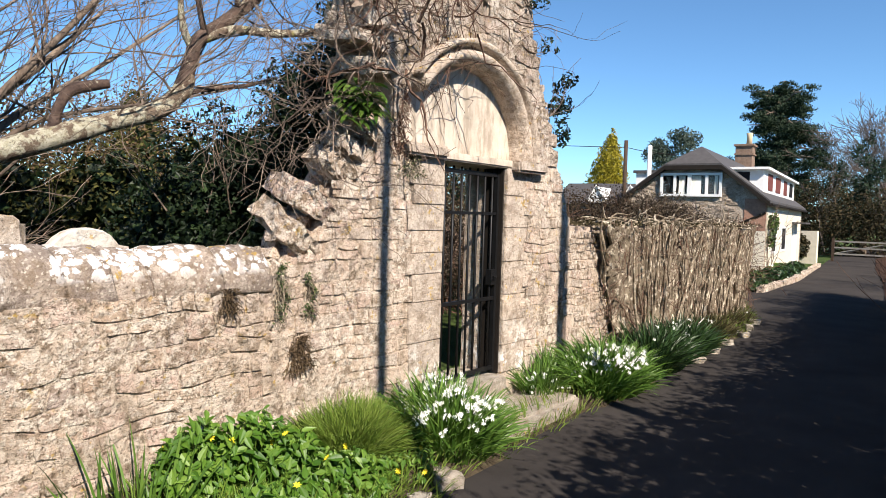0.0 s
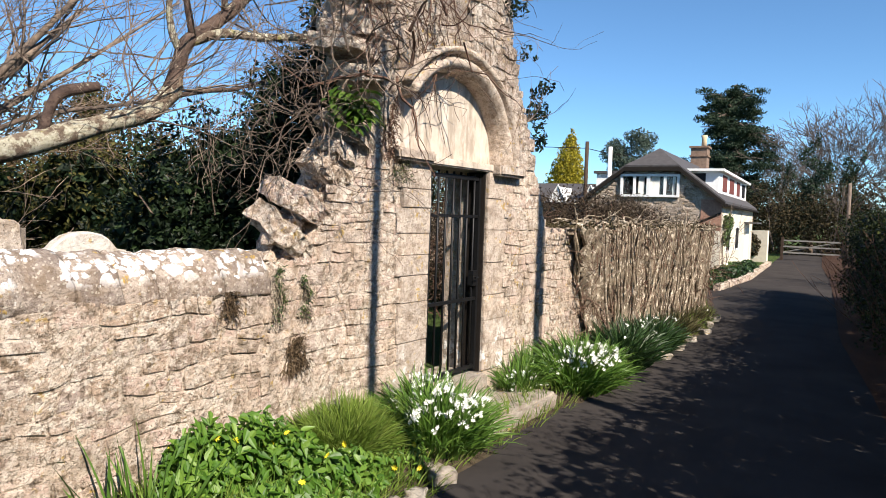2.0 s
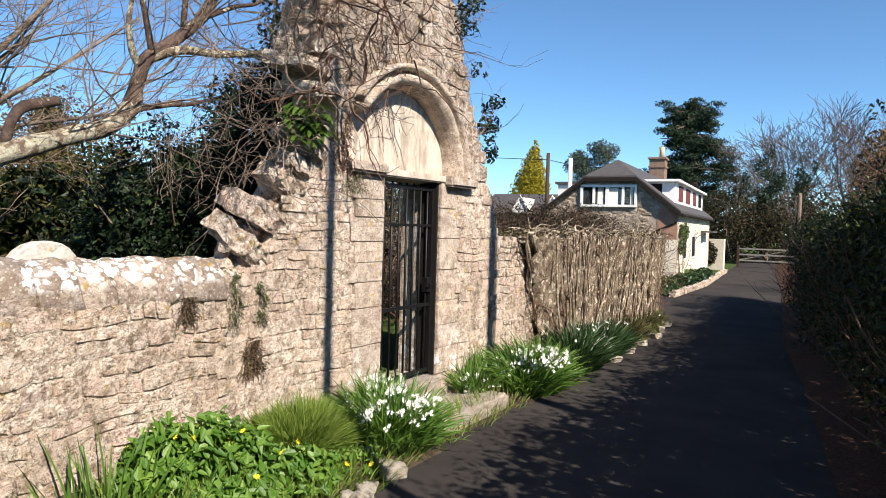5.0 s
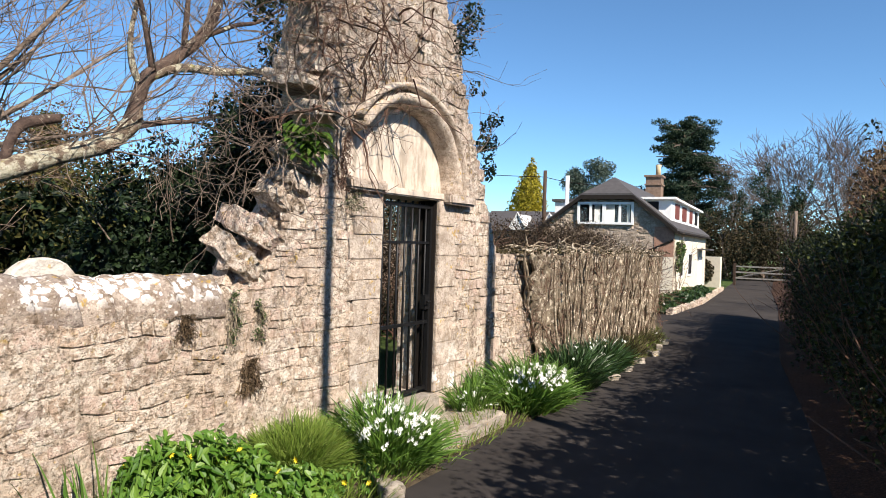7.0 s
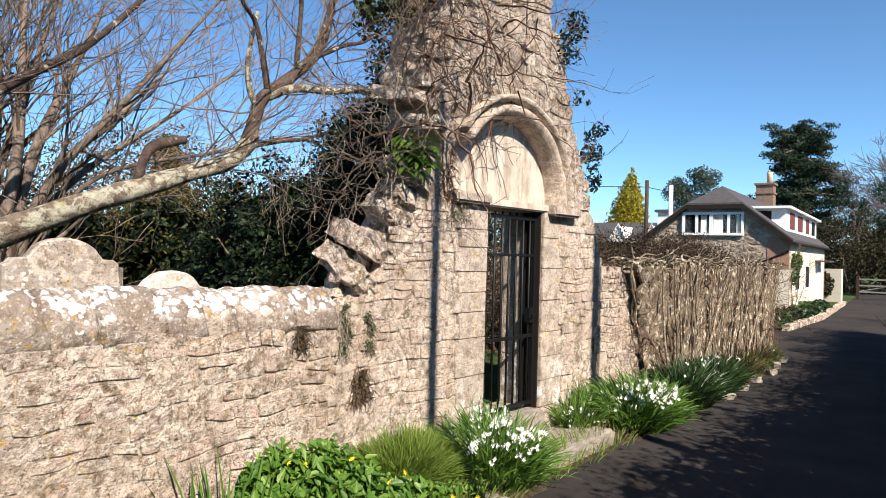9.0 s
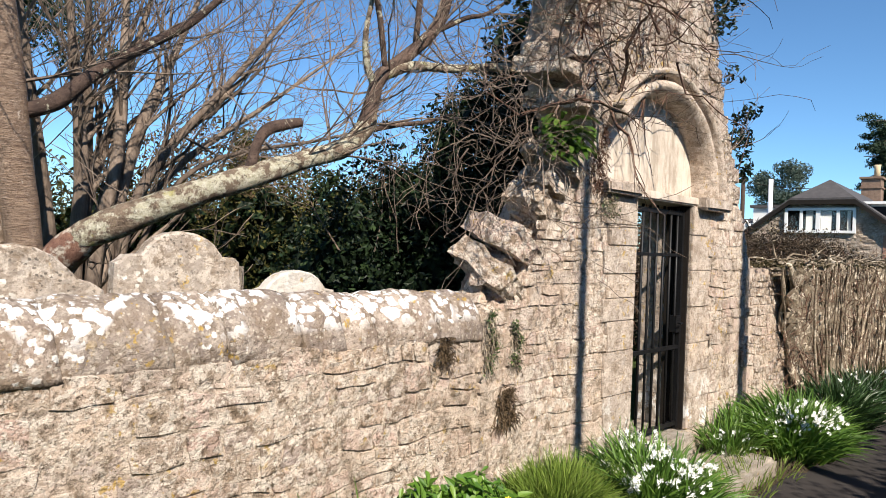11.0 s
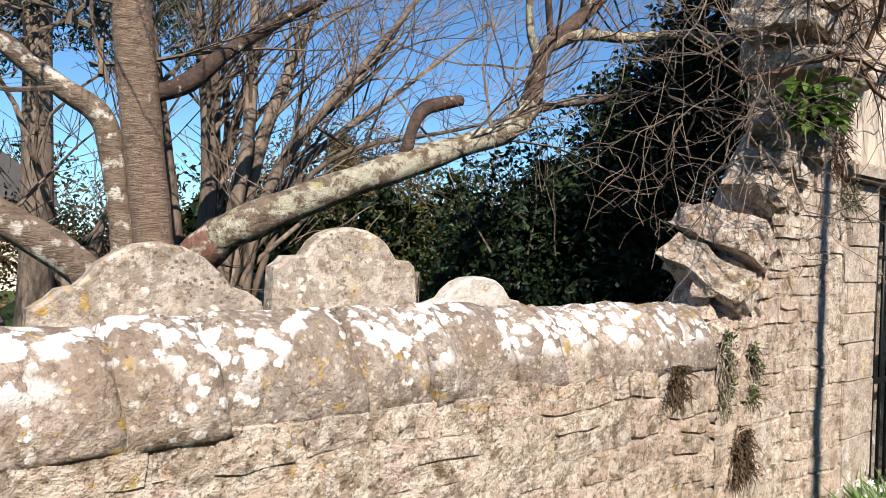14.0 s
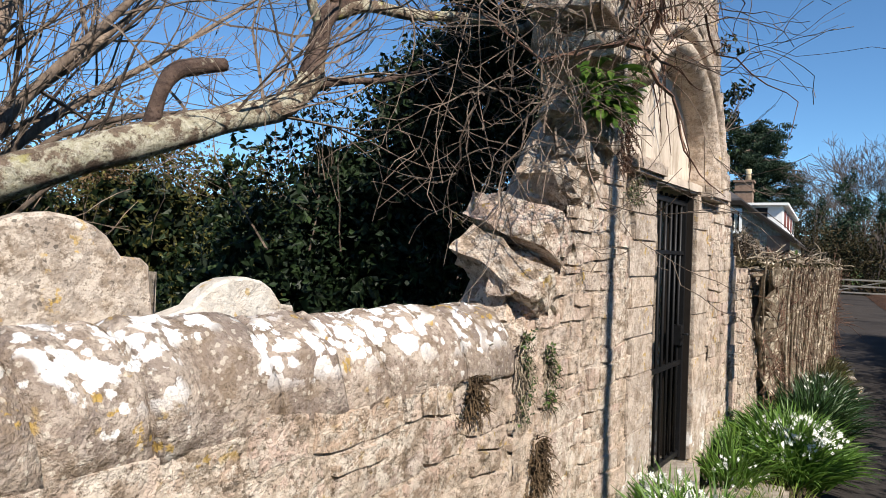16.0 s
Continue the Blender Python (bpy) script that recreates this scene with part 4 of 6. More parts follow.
flower_clump("arching green clump with small white flowers", (0.50, 4.95), (0.28, 0.36), 900, 0.43, 0.016, 80, 0.022, M_blade, 1)
flower_clump("small white-flowered clump against the doorway step", (0.16, 5.25), (0.14, 0.22), 220, 0.34, 0.012, 26, 0.022, M_blade, 2)
flower_clump("large spreading clump with many white flowers", (0.52, 7.50), (0.30, 0.58), 1200, 0.43, 0.019, 120, 0.022, M_blade, 3)
flower_clump("low green clump beside the stone step", (0.22, 6.75), (0.2, 0.32), 330, 0.34, 0.012, 16, 0.02, M_blade, 4)
flower_clump("dark green strap-leaved clump below the ivy", (0.46, 8.9), (0.30, 0.62), 800, 0.50, 0.016, 4, 0.02, M_dark, 5)
flower_clump("dark green strap-leaved clump below the ivy", (0.44, 10.0), (0.26, 0.52), 700, 0.44, 0.016, 6, 0.02, M_dark, 6)
flower_clump("dull brown-green straggling clump below the ivy", (0.34, 11.4), (0.24, 0.75), 520, 0.30, 0.012, 3, 0.02, M_dry, 7)
flower_clump("straggling brownish clump near the wall end", (0.24, 12.9), (0.20, 0.9), 420, 0.26, 0.012, 2, 0.02, M_dry, 8)

rnd = random.Random(9)
tuft = thing("grass_tuft", "dense soft green grass tuft at the wall foot", "grass", at=(0, 0, 0))
g = Geo()
ribbons(g, 4200, (0.22, 4.24), (0.24, 0.40), 0.30, 0.007, rnd, 0.7, 1.0, 4)
part("foliage", g, M_tuft, tuft, "", False, "stuff")
iris = thing("iris_clump", "upright pointed sword-shaped leaves by the wall", "plant")
g = Geo()
ribbons(g, 60, (0.26, 2.72), (0.18, 0.28), 0.42, 0.016, rnd, 0.12, 0.5, 5)
ribbons(g, 160, (0.46, 2.9), (0.26, 0.5), 0.26, 0.010, rnd, 0.5, 0.7, 4)
part("foliage", g, M_blade, iris, "", False, "stuff")
turf = thing("verge_grass", "short ragged grass along the lane edge", "grass", kind="stuff")
g = Geo()
for k in range(26):
    y = -2 + 16.5 * k / 25
    ribbons(g, 130, (along(LEFT_EDGE, y) - 0.22, y), (0.22, 0.42), 0.14, 0.006, rnd, 0.5, 0.8, 3)
for k in range(22):
    ribbons(g, 160, (0.45 + 0.2 * (k % 2), -5.2 + 0.3 * k), (0.42, 0.3), 0.17, 0.007, rnd, 0.5, 0.8, 3)
for k in range(12):
    ribbons(g, 300, (0.42 + 0.15 * (k % 2), 1.2 + 0.28 * k), (0.4, 0.3), 0.18, 0.006, rnd, 0.5, 0.8, 3)
part("sward", g, M_tuft, turf, "", False, "stuff")


def weed_patch(label, spots, n, size, mat, seed, yellow=0):
    rn = random.Random(seed)
    ob = thing("weed_patch", label, "plants")
    g, s, fl = Geo(), Geo(), Geo()
    for k in range(n):
        cx, cy, sx, sy, top = rn.choice(spots)
        a, q = rn.uniform(0, 2 * math.pi), math.sqrt(rn.random())
        x, y = cx + sx * q * math.cos(a), cy + sy * q * math.sin(a)
        z0 = max(verge_z(x, y), ROAD_Z)
        z = z0 + top * (1 - 0.6 * q * q) * rn.uniform(0.45, 1.0)
        L = size * rn.uniform(0.6, 1.35)
        n3 = Vector((rn.gauss(0.45, 0.6), rn.gauss(-0.1, 0.6), 0.8)).normalized()
        d = n3.cross(Vector((rn.gauss(0, 1), rn.gauss(0, 1), 0.1))).normalized()
        b = n3.cross(d)
        p = Vector((x, y, z))
        rim = [(-0.5, 0), (-0.36, 0.2), (-0.08, 0.27), (0.28, 0.16), (0.7, 0), (0.28, -0.16), (-0.08, -0.27), (-0.36, -0.2)]
        vs = [p + d * u * L + b * v * L + n3 * (0.22 * abs(v) - 0.12 * u * u) * L for u, v in rim]
        g.add([tuple(v) for v in vs], [(0, 1, 2, 3, 4), (0, 4, 5, 6, 7)])
        if k % 3 == 0:
            s.tube([(x * 0.98, y, z0 - 0.01), tuple(p)], [0.003, 0.002], 3, False)
        if yellow and k % (n // yellow) == 0:
            blossom(fl, p + Vector((0.02, 0, 0.05)), 0.024, rn, 7)
    part("foliage", g, mat, ob, "", False, "stuff")
    part("woody_growth", s, mat, ob, "", False, "stuff")
    if yellow:
        part("bloom", fl, M_yellow, ob, "small yellow flowers", False, "stuff")
    return ob


weed_patch("broad-leaved bright green weeds with yellow flowers", [(0.20, 3.12, 0.18, 0.26, 0.40), (0.26, 3.42, 0.20, 0.30, 0.42), (0.34, 3.66, 0.22, 0.22, 0.30), (0.58, 3.85, 0.20, 0.34, 0.20), (0.62, 3.3, 0.2, 0.34, 0.18)], 2100, 0.066, M_weed, 14, 12)
weed_patch("low mixed weeds at the edge of the lane", [(0.62, 4.3, 0.16, 0.3, 0.14), (0.6, 2.6, 0.2, 0.5, 0.16), (0.4, 1.9, 0.3, 0.5, 0.2)], 500, 0.045, M_weed, 15, 5)
r = random.Random(3)
for k, (x, y, s) in enumerate([(0.86, 3.55, 0.09), (0.90, 3.95, 0.075), (0.88, 4.12, 0.07), (0.8, 4.5, 0.09), (0.74, 9.6, 0.08), (0.70, 10.4, 0.09), (0.66, 11.2, 0.08), (0.62, 12.0, 0.09), (0.55, 12.8, 0.08), (0.42, 13.6, 0.09)]):
    g = slab((0, 0, 0), (s * 1.6, s * 2.2, s * 1.3), 0, k + 40)
    ob = part("edge_stone", g, M_slab, None, "", True)
    ob.matrix_world = pose(x, y, ROAD_Z + s * 0.32, 0, 0, r.uniform(0, 90))
    tagged(ob, "pale rounded stone set at the lane edge", "stone", "stones along the lane edge")

# tufts hanging from the wall joints
def hanging(label, y, z, w, h, n, mat, seed):
    rn = random.Random(seed)
    ob = thing("wall_plant", label, "plant", "plants growing from the wall")
    g = Geo()
    for k in range(n):
        q = rn.random()
        p = Vector((0.01, y + rn.gauss(0, w * 0.35) * (0.35 + q), z - h * q * 0.85))
        d = Vector((rn.uniform(0.3, 1.0), rn.gauss(0, 0.5), rn.gauss(0, 0.6)))
        pts = [p]
        for i in range(4):
            d = (d + Vector((-0.1, rn.gauss(0, 0.3), -0.35))).normalized()
            pts.append(pts[-1] + d * rn.uniform(0.012, 0.03))
        g.tube(pts, [0.003, 0.003, 0.002, 0.002, 0.001], 3, False)
    part("woody_growth", g, mat, ob, "", False, "stuff")
    rn2 = np.random.default_rng(seed)
    q = rn2.uniform(0, 1, n * 2)
    pp = np.stack([rn2.uniform(0.02, 0.06, n * 2), y + rn2.normal(0, w * 0.35, n * 2) * (0.35 + q) + 0.03 * np.sin(q * 9 + seed), z - h * q * 0.9], 1)
    v, f = leaf_quads(pp, np.tile([1.0, 0, 0.3], (len(pp), 1)), 0.018, 0.010, rn2)
    part("foliage", leaf_mesh("leaves", v, f), M_ivy if mat is M_stem else mat, ob, "", False, "stuff")


hanging("dry brown tuft hanging from the wall", 3.93, 0.84, 0.13, 0.26, 210, M_tuftbrown, 51)
hanging("small brown tuft under the coping", 3.40, 1.18, 0.07, 0.16, 90, M_tuftbrown, 52)
hanging("trailing ivy at the end of the coping", 3.78, 1.32, 0.07, 0.42, 110, M_stem, 53)
hanging("trailing ivy on the raking stump", 4.00, 1.25, 0.06, 0.34, 100, M_stem, 54)
hanging("ivy tuft at the lintel corner", 4.98, 2.14, 0.16, 0.25, 150, M_stem, 55)
hanging("brown trailing growth on the upper wall", 4.85, 2.6, 0.14, 0.6, 220, M_vine, 56)

# ---- vines over the gateway ----
r = random.Random(61)
vine = thing("dead_vine", "tangled leafless vine over the ruined gateway", "vine")
g = Geo()
for k in range(74):
    y = 4.3 + 1.5 * r.random() ** 2.0
    z = r.uniform(2.55 + 0.5 * max(0, y - 4.8), 4.4)
    p = Vector((0.06 + r.random() * 0.25, y, z))
    d = Vector((r.gauss(0.1, 0.5), r.gauss(0.1, 0.8), r.gauss(-0.3, 0.6))).normalized()
    grow(g, p, d, r.uniform(0.3, 0.8), 0.003 + 0.012 * r.random() ** 2, 1, r, 0.8, -0.05, (1, 3), 4, 0.6, 0.0016, 0.9, 6)
for k in range(14):
    y = r.uniform(4.9, 5.7)
    z = r.uniform(2.6, 3.9)
    p = Vector((0.12, y, z))
    pts, d = [p], Vector((0, r.gauss(0, 0.4), -1))
    for i in range(8):
        d = (d + Vector((0, r.gauss(0, 0.35), r.gauss(-0.15, 0.2)))).normalized()
        q = pts[-1] + d * r.uniform(0.05, 0.12)
        pts.append(Vector((0.06, q.y, max(q.z, 2.17))))
    g.tube(pts, [0.006 * (1 - 0.08 * i) for i in range(9)], 3, False)
part("woody_growth", g, M_vine, vine, "", False, "stuff")
g = Geo()
for k in range(21):
    p = Vector((r.uniform(-0.35, 0.15), r.uniform(4.2, 4.75), r.uniform(2.35, 3.3)))
    grow(g, p, Vector((r.gauss(0.35, 0.3), r.gauss(-0.8, 0.3), r.gauss(-0.15, 0.35))), r.uniform(0.5, 1.0), r.uniform(0.006, 0.011), 2, r, 0.9, 0.06, (2, 3), 4, 0.62, 0.0018, 0.8, 6)
for k in range(7):
    p = Vector((r.uniform(0.0, 0.2), r.uniform(6.1, 6.6), r.uniform(3.2, 4.0)))
    grow(g, p, Vector((r.gauss(0.3, 0.3), r.gauss(0.9, 0.3), r.gauss(0.1, 0.3))), r.uniform(0.3, 0.6), 0.006, 1, r, 0.8, 0.0, (1, 3), 4, 0.62, 0.0016, 0.8, 5)
for k in range(11):
    p = Vector((r.uniform(-0.4, 0.05), r.uniform(3.9, 4.3), r.uniform(2.05, 2.5)))
    grow(g, p, Vector((r.gauss(0.2, 0.3), r.gauss(-0.7, 0.3), r.gauss(-0.1, 0.3))), r.uniform(0.35, 0.6), 0.007, 2, r, 1.1, -0.15, (2, 3), 4, 0.62, 0.002, 0.9, 6)
part("trailing_growth", g, M_twig, vine, "grey leafless trailing stems", False, "stuff")

ivy = thing("ivy_mass", "dark ivy and reddish dead stems crowning the broken wall", "ivy")
foliage("foliage", ivy, [((-0.15 + r.gauss(0, 0.12), 4.15 + 0.075 * k + r.gauss(0, 0.08), 3.42 + 0.05 * k + r.gauss(0, 0.12)), (0.2, 0.17, 0.15)) for k in range(13)], 2600, 0.055, 0.032, M_hedge, 64, kind="stuff", shell=0.3)
g = Geo()
for k in range(44):
    p = Vector((r.uniform(-0.2, 0.2), r.uniform(4.25, 4.95), r.uniform(2.95, 3.8)))
    grow(g, p, Vector((r.gauss(0.25, 0.4), r.gauss(-0.3, 0.8), r.gauss(0.15, 0.5))), r.uniform(0.25, 0.5), 0.005, 2, r, 0.9, 0.08, (2, 3), 4, 0.6, 0.0018, 0.9, 5)
part("woody_growth", g, M_vine, ivy, "reddish leafless stems", False, "stuff")

fern = thing("fern", "bright green strap fern on the broken masonry", "fern", at=(0, 0, 0))
g = Geo()
rn = random.Random(71)
for k in range(120):
    a = rn.uniform(-0.6, math.pi + 0.6)
    d = Vector((abs(math.sin(a)) * 0.6 + 0.2, math.cos(a), rn.uniform(0.1, 0.9))).normalized()
    p = Vector((0.05 + rn.gauss(0, 0.05), 4.36 + rn.gauss(0, 0.10), 2.40 + rn.gauss(0, 0.06)))
    side = d.cross(Vector((rn.gauss(0, 0.3), rn.gauss(0, 0.3), 1))).normalized()
    L, vs = rn.uniform(0.12, 0.24), []
    for i in range(6):
        s = i / 5
        w = 0.017 * (0.5 + 1.2 * s) * (1.0001 - s ** 4)
        vs += [tuple(p - side * w), tuple(p + side * w)]
        d = (d + Vector((0, 0, -0.28))).normalized()
        p = p + d * L / 5
    g.add(vs, [(2 * i, 2 * i + 1, 2 * i + 3, 2 * i + 2) for i in range(5)])
part("fronds", g, M_hart, fern, "", False, "stuff")
for label, y, z, x, s, n, sd in (("evergreen shrub sprouting from the gateway edge", 7.14, 2.74, 0.0, 0.27, 520, 81), ("evergreen shrub high on the gateway edge", 6.42, 3.85, 0.0, 0.30, 420, 82), ("small ivy sprig on the gateway edge", 6.74, 3.28, 0.02, 0.09, 50, 83)):
    sp = thing("shrub", label, "shrub", "shrubs rooted in the ruined wall")
    g = Geo()
    rn = random.Random(sd)
    for k in range(9):
        grow(g, (x, y - 0.1, z - 0.1), (rn.gauss(0.2, 0.4), rn.gauss(0.8, 0.4), rn.gauss(0.4, 0.5)), s * 1.5, 0.006, 1, rn, 0.5, 0.2, (1, 2), 4)
    part("twig_mass", g, M_twig, sp, "", False, "stuff")
    rn2 = np.random.default_rng(sd)
    blobs = [((x + rn.gauss(0.03, 0.06), y + 0.12 + rn.gauss(0.02, s * 0.45), z + rn.gauss(0.02, s * 0.55)), (s * 0.33, s * 0.30, s * 0.33)) for k in range(8)]
    foliage("foliage", sp, blobs, n, 0.055, 0.026, M_holly_shade, sd, kind="stuff")

# ---- churchyard ----
def gravestone(label, pts, x, z0, mat, thick=0.10, lean=0.0):
    """A headstone: outline of (y, z) points of its shaped top, closed down to the grass."""
    ys = [p[0] for p in pts]
    c = (min(ys) + max(ys)) / 2
    poly = [(min(ys) - c, 0), (max(ys) - c, 0)] + [(y - c, z - z0) for y, z in sorted(pts, key=lambda q: -q[0])]
    zc = (max(p[1] for p in pts) - z0) * 0.7
    inner = [(y * 0.965, zc + (z - zc) * (0.975 if z > 0.1 else 1.0)) for y, z in poly]
    n = len(poly)
    g = Geo()
    for x1, ring in ((thick / 2, inner), (thick / 2 - 0.014, poly), (-thick / 2 + 0.014, poly), (-thick / 2, inner)):
        g.v += [(x1, y, z) for y, z in ring]
    g.f = [tuple(range(n)), tuple(range(4 * n - 1, 3 * n - 1, -1))]
    g.f += [(k * n + i, (k + 1) * n + i, (k + 1) * n + (i + 1) % n, k * n + (i + 1) % n) for k in range(3) for i in range(n)]
    me = g.mesh("gravestone")
    me.materials.append(mat)
    ob = new("gravestone", me)
    ob.matrix_world = pose(x, c, z0, 0, lean, 0)
    return tagged(ob, label, "gravestone", "gravestones behind the wall")


def round_top(y0, y1, z0, z1, shoulder, n=14, ear=0.0):
    c, w = (y0 + y1) / 2, (y1 - y0) / 2
    rr = w * (1 - shoulder)
    pts = [(y0, z0), (y0 + ear, z0 + 0.035)] if ear else [(y0, z0)]
    pts += [(c - rr * math.cos(math.pi * k / n), z0 + 0.03 + (z1 - z0 - 0.03) * math.sin(math.pi * k / n)) for k in range(n + 1)]
    pts += [(y1 - ear, z0 + 0.035), (y1, z0)] if ear else [(y1, z0)]
    return pts


gravestone("weathered headstone with a scrolled round top", [(1.15, 1.34), (1.155, 1.41), (1.20, 1.44), (1.23, 1.47), (1.28, 1.48), (1.31, 1.51), (1.345, 1.555), (1.39, 1.585), (1.45, 1.615), (1.52, 1.625), (1.60, 1.61), (1.67, 1.575), (1.725, 1.525), (1.77, 1.475), (1.83, 1.455), (1.88, 1.42), (1.90, 1.34)], -0.72, 0.15, M_grave)
gravestone("pale lichened headstone with shouldered round top", [(1.925, 1.30), (1.93, 1.545), (1.955, 1.56), (1.98, 1.585), (2.05, 1.59), (2.065, 1.61), (2.09, 1.645), (2.13, 1.675), (2.18, 1.695), (2.25, 1.705), (2.32, 1.695), (2.38, 1.67), (2.42, 1.64), (2.45, 1.60), (2.465, 1.58), (2.53, 1.575), (2.56, 1.55), (2.59, 1.53), (2.588, 1.30)], -0.74, 0.15, M_grave)
gravestone("small white-capped headstone with rounded top", [(2.60, 1.30), (2.605, 1.385), (2.66, 1.40), (2.71, 1.415), (2.74, 1.45), (2.79, 1.485), (2.85, 1.505), (2.93, 1.51), (3.0, 1.495), (3.05, 1.465), (3.08, 1.43), (3.10, 1.405), (3.16, 1.395), (3.18, 1.37), (3.18, 1.30)], -0.72, 0.15, M_pale)
gravestone("leaning grey headstone further back under shrubs", round_top(3.0, 3.5, 1.15, 1.35, 0.2), -4.2, 0.15, M_grave, 0.09, 4)

tree = thing("cherry_tree", "old leafless cherry tree with a long lichened limb", "tree", at=(0, 0, 0))
g = Geo()
limb(g, [(-2.42, 2.03, 0.1, 0.15), (-2.48, 2.0, 1.0, 0.115), (-2.5, 1.97, 1.6, 0.112), (-2.5, 1.91, 2.06, 0.112), (-2.5, 1.85, 2.57, 0.112), (-2.5, 1.79, 3.06, 0.106), (-2.55, 1.7, 3.8, 0.075), (-2.6, 1.5, 4.8, 0.05)], 14, 0.05)
part("trunk", g, M_cherry, tree, "ringed brown cherry bark", True)
g = Geo()
limb(g, [(-2.60, 1.80, 0.15, 0.10), (-2.62, 1.83, 1.0, 0.075), (-2.62, 1.83, 1.6, 0.068), (-2.60, 1.75, 2.12, 0.068), (-2.6, 1.68, 2.32, 0.07), (-2.62, 1.5, 2.44, 0.062), (-2.65, 1.25, 2.62, 0.055), (-2.7, 0.7, 3.1, 0.045), (-2.8, 0.2, 3.9, 0.03)], 12, 0.06)
limb(g, [(-1.98, 1.78, 1.15, 0.09), (-1.92, 1.52, 1.46, 0.085), (-1.9, 1.18, 1.70, 0.078), (-1.95, 0.7, 1.95, 0.07), (-2.0, 0.1, 2.3, 0.05)], 12, 0.08)
part("stem", g, M_palebark, tree, "pale patched second stem", True)
g = Geo()
limb(g, [(-1.55, 3.06, 2.12, 0.04), (-1.54, 3.10, 2.30, 0.037), (-1.54, 3.17, 2.42, 0.040), (-1.52, 3.28, 2.47, 0.040), (-1.50, 3.42, 2.51, 0.034)], 10, 0.18)
part("stub", g, M_darkbark, tree, "sawn-off brown side branch", True)
g = Geo()
limb(g, [(-2.46, 1.98, 0.95, 0.13), (-2.34, 2.03, 1.26, 0.127), (-2.19, 2.10, 1.50, 0.124), (-2.02, 2.21, 1.66, 0.108), (-1.95, 2.29, 1.72, 0.094)], 14, 0.16, 7)
part("limb_foot", g, M_redbark, tree, "flaking red-brown bark", True)
g = Geo()
limb(g, [(-2.04, 2.19, 1.645, 0.104), (-1.97, 2.25, 1.70, 0.102), (-1.72, 2.70, 1.935, 0.086), (-1.55, 3.08, 2.10, 0.076), (-1.52, 3.5, 2.265, 0.072), (-1.52, 3.80, 2.375, 0.070), (-1.52, 4.0, 2.56, 0.067), (-1.53, 4.05, 2.68, 0.064)], 14, 0.16, 7)
limb(g, [(-1.55, 4.16, 2.99, 0.05), (-1.50, 4.45, 3.12, 0.04), (-1.4, 4.78, 3.15, 0.036), (-1.2, 5.2, 3.22, 0.032), (-1.0, 5.5, 3.20, 0.03), (-0.9, 5.6, 3.38, 0.028), (-0.8, 5.75, 3.6, 0.022)], 10, 0.12)
limb(g, [(-1.55, 4.10, 2.9, 0.034), (-1.56, 4.03, 3.05, 0.03), (-1.55, 4.0, 3.3, 0.022), (-1.5, 4.05, 3.7, 0.015)], 8, 0.1)
part("limb", g, M_limb, tree, "white-lichened low limb", True)
g = Geo()
limb(g, [(-1.52, 4.0, 2.56, 0.068), (-1.54, 4.08, 2.80, 0.062), (-1.55, 4.16, 2.99, 0.060), (-1.55, 4.43, 3.21, 0.056), (-1.5, 4.72, 3.54, 0.05), (-1.5, 4.9, 4.1, 0.036)], 12, 0.14, 7)
limb(g, [(-2.5, 1.92, 2.45, 0.05), (-2.45, 2.12, 2.55, 0.058), (-2.42, 2.35, 2.78, 0.042), (-2.38, 2.65, 3.02, 0.036), (-2.3, 3.0, 3.3, 0.03), (-2.2, 3.5, 3.9, 0.02)], 10, 0.12)
for y, z, ty, tz in ((4.2, 3.02, 3.6, 4.2), (4.5, 3.3, 4.3, 4.6), (3.9, 2.5, 4.7, 2.75), (4.6, 3.4, 5.4, 3.9)):
    limb(g, [(-1.54, y, z, 0.026), (-1.45, y + 0.4 * (ty - y) + 0.05, z + 0.45 * (tz - z), 0.022), (-1.35, y + 0.7 * (ty - y), z + 0.6 * (tz - z), 0.018), (-1.25, ty, tz, 0.01)], 7, 0.2)
part("upper_limb", g, M_darkbark, tree, "dark bare upper limb", True)
main = [[Vector(q[:3]) for q in curve_points([(-1.97, 2.25, 1.70, 0), (-1.72, 2.70, 1.935, 0), (-1.55, 3.08, 2.10, 0), (-1.52, 3.80, 2.375, 0), (-1.54, 4.08, 2.80, 0), (-1.55, 4.43, 3.21, 0), (-1.5, 4.72, 3.54, 0), (-1.5, 4.9, 4.1, 0)])]]
rn = random.Random(91)
g = Geo()
for k in range(44):
    i = rn.randrange(len(main[0]) // 3, len(main[0]))
    grow(g, main[0][i], (rn.gauss(0.2, 0.6), rn.gauss(0.3, 0.8), rn.gauss(0.35, 0.6)), rn.uniform(0.5, 1.2), 0.010, 2, rn, 0.5, 0.15, (2, 3), 5, 0.6, 0.0022, 0.7, 5)
for k in range(44):
    grow(g, (-2.55 + rn.gauss(0, 0.1), 1.7 - 0.1 * k / 26 + rn.gauss(0, 0.1), rn.uniform(2.4, 4.4)), (rn.gauss(0, 0.6), rn.gauss(-0.2, 0.8), rn.gauss(0.5, 0.4)), rn.uniform(0.8, 1.6), 0.016, 3, rn, 0.4, 0.15, (2, 3), 5, 0.6, 0.0022, 0.7, 5)
part("twig_mass", g, M_twig, tree, "", False, "stuff")

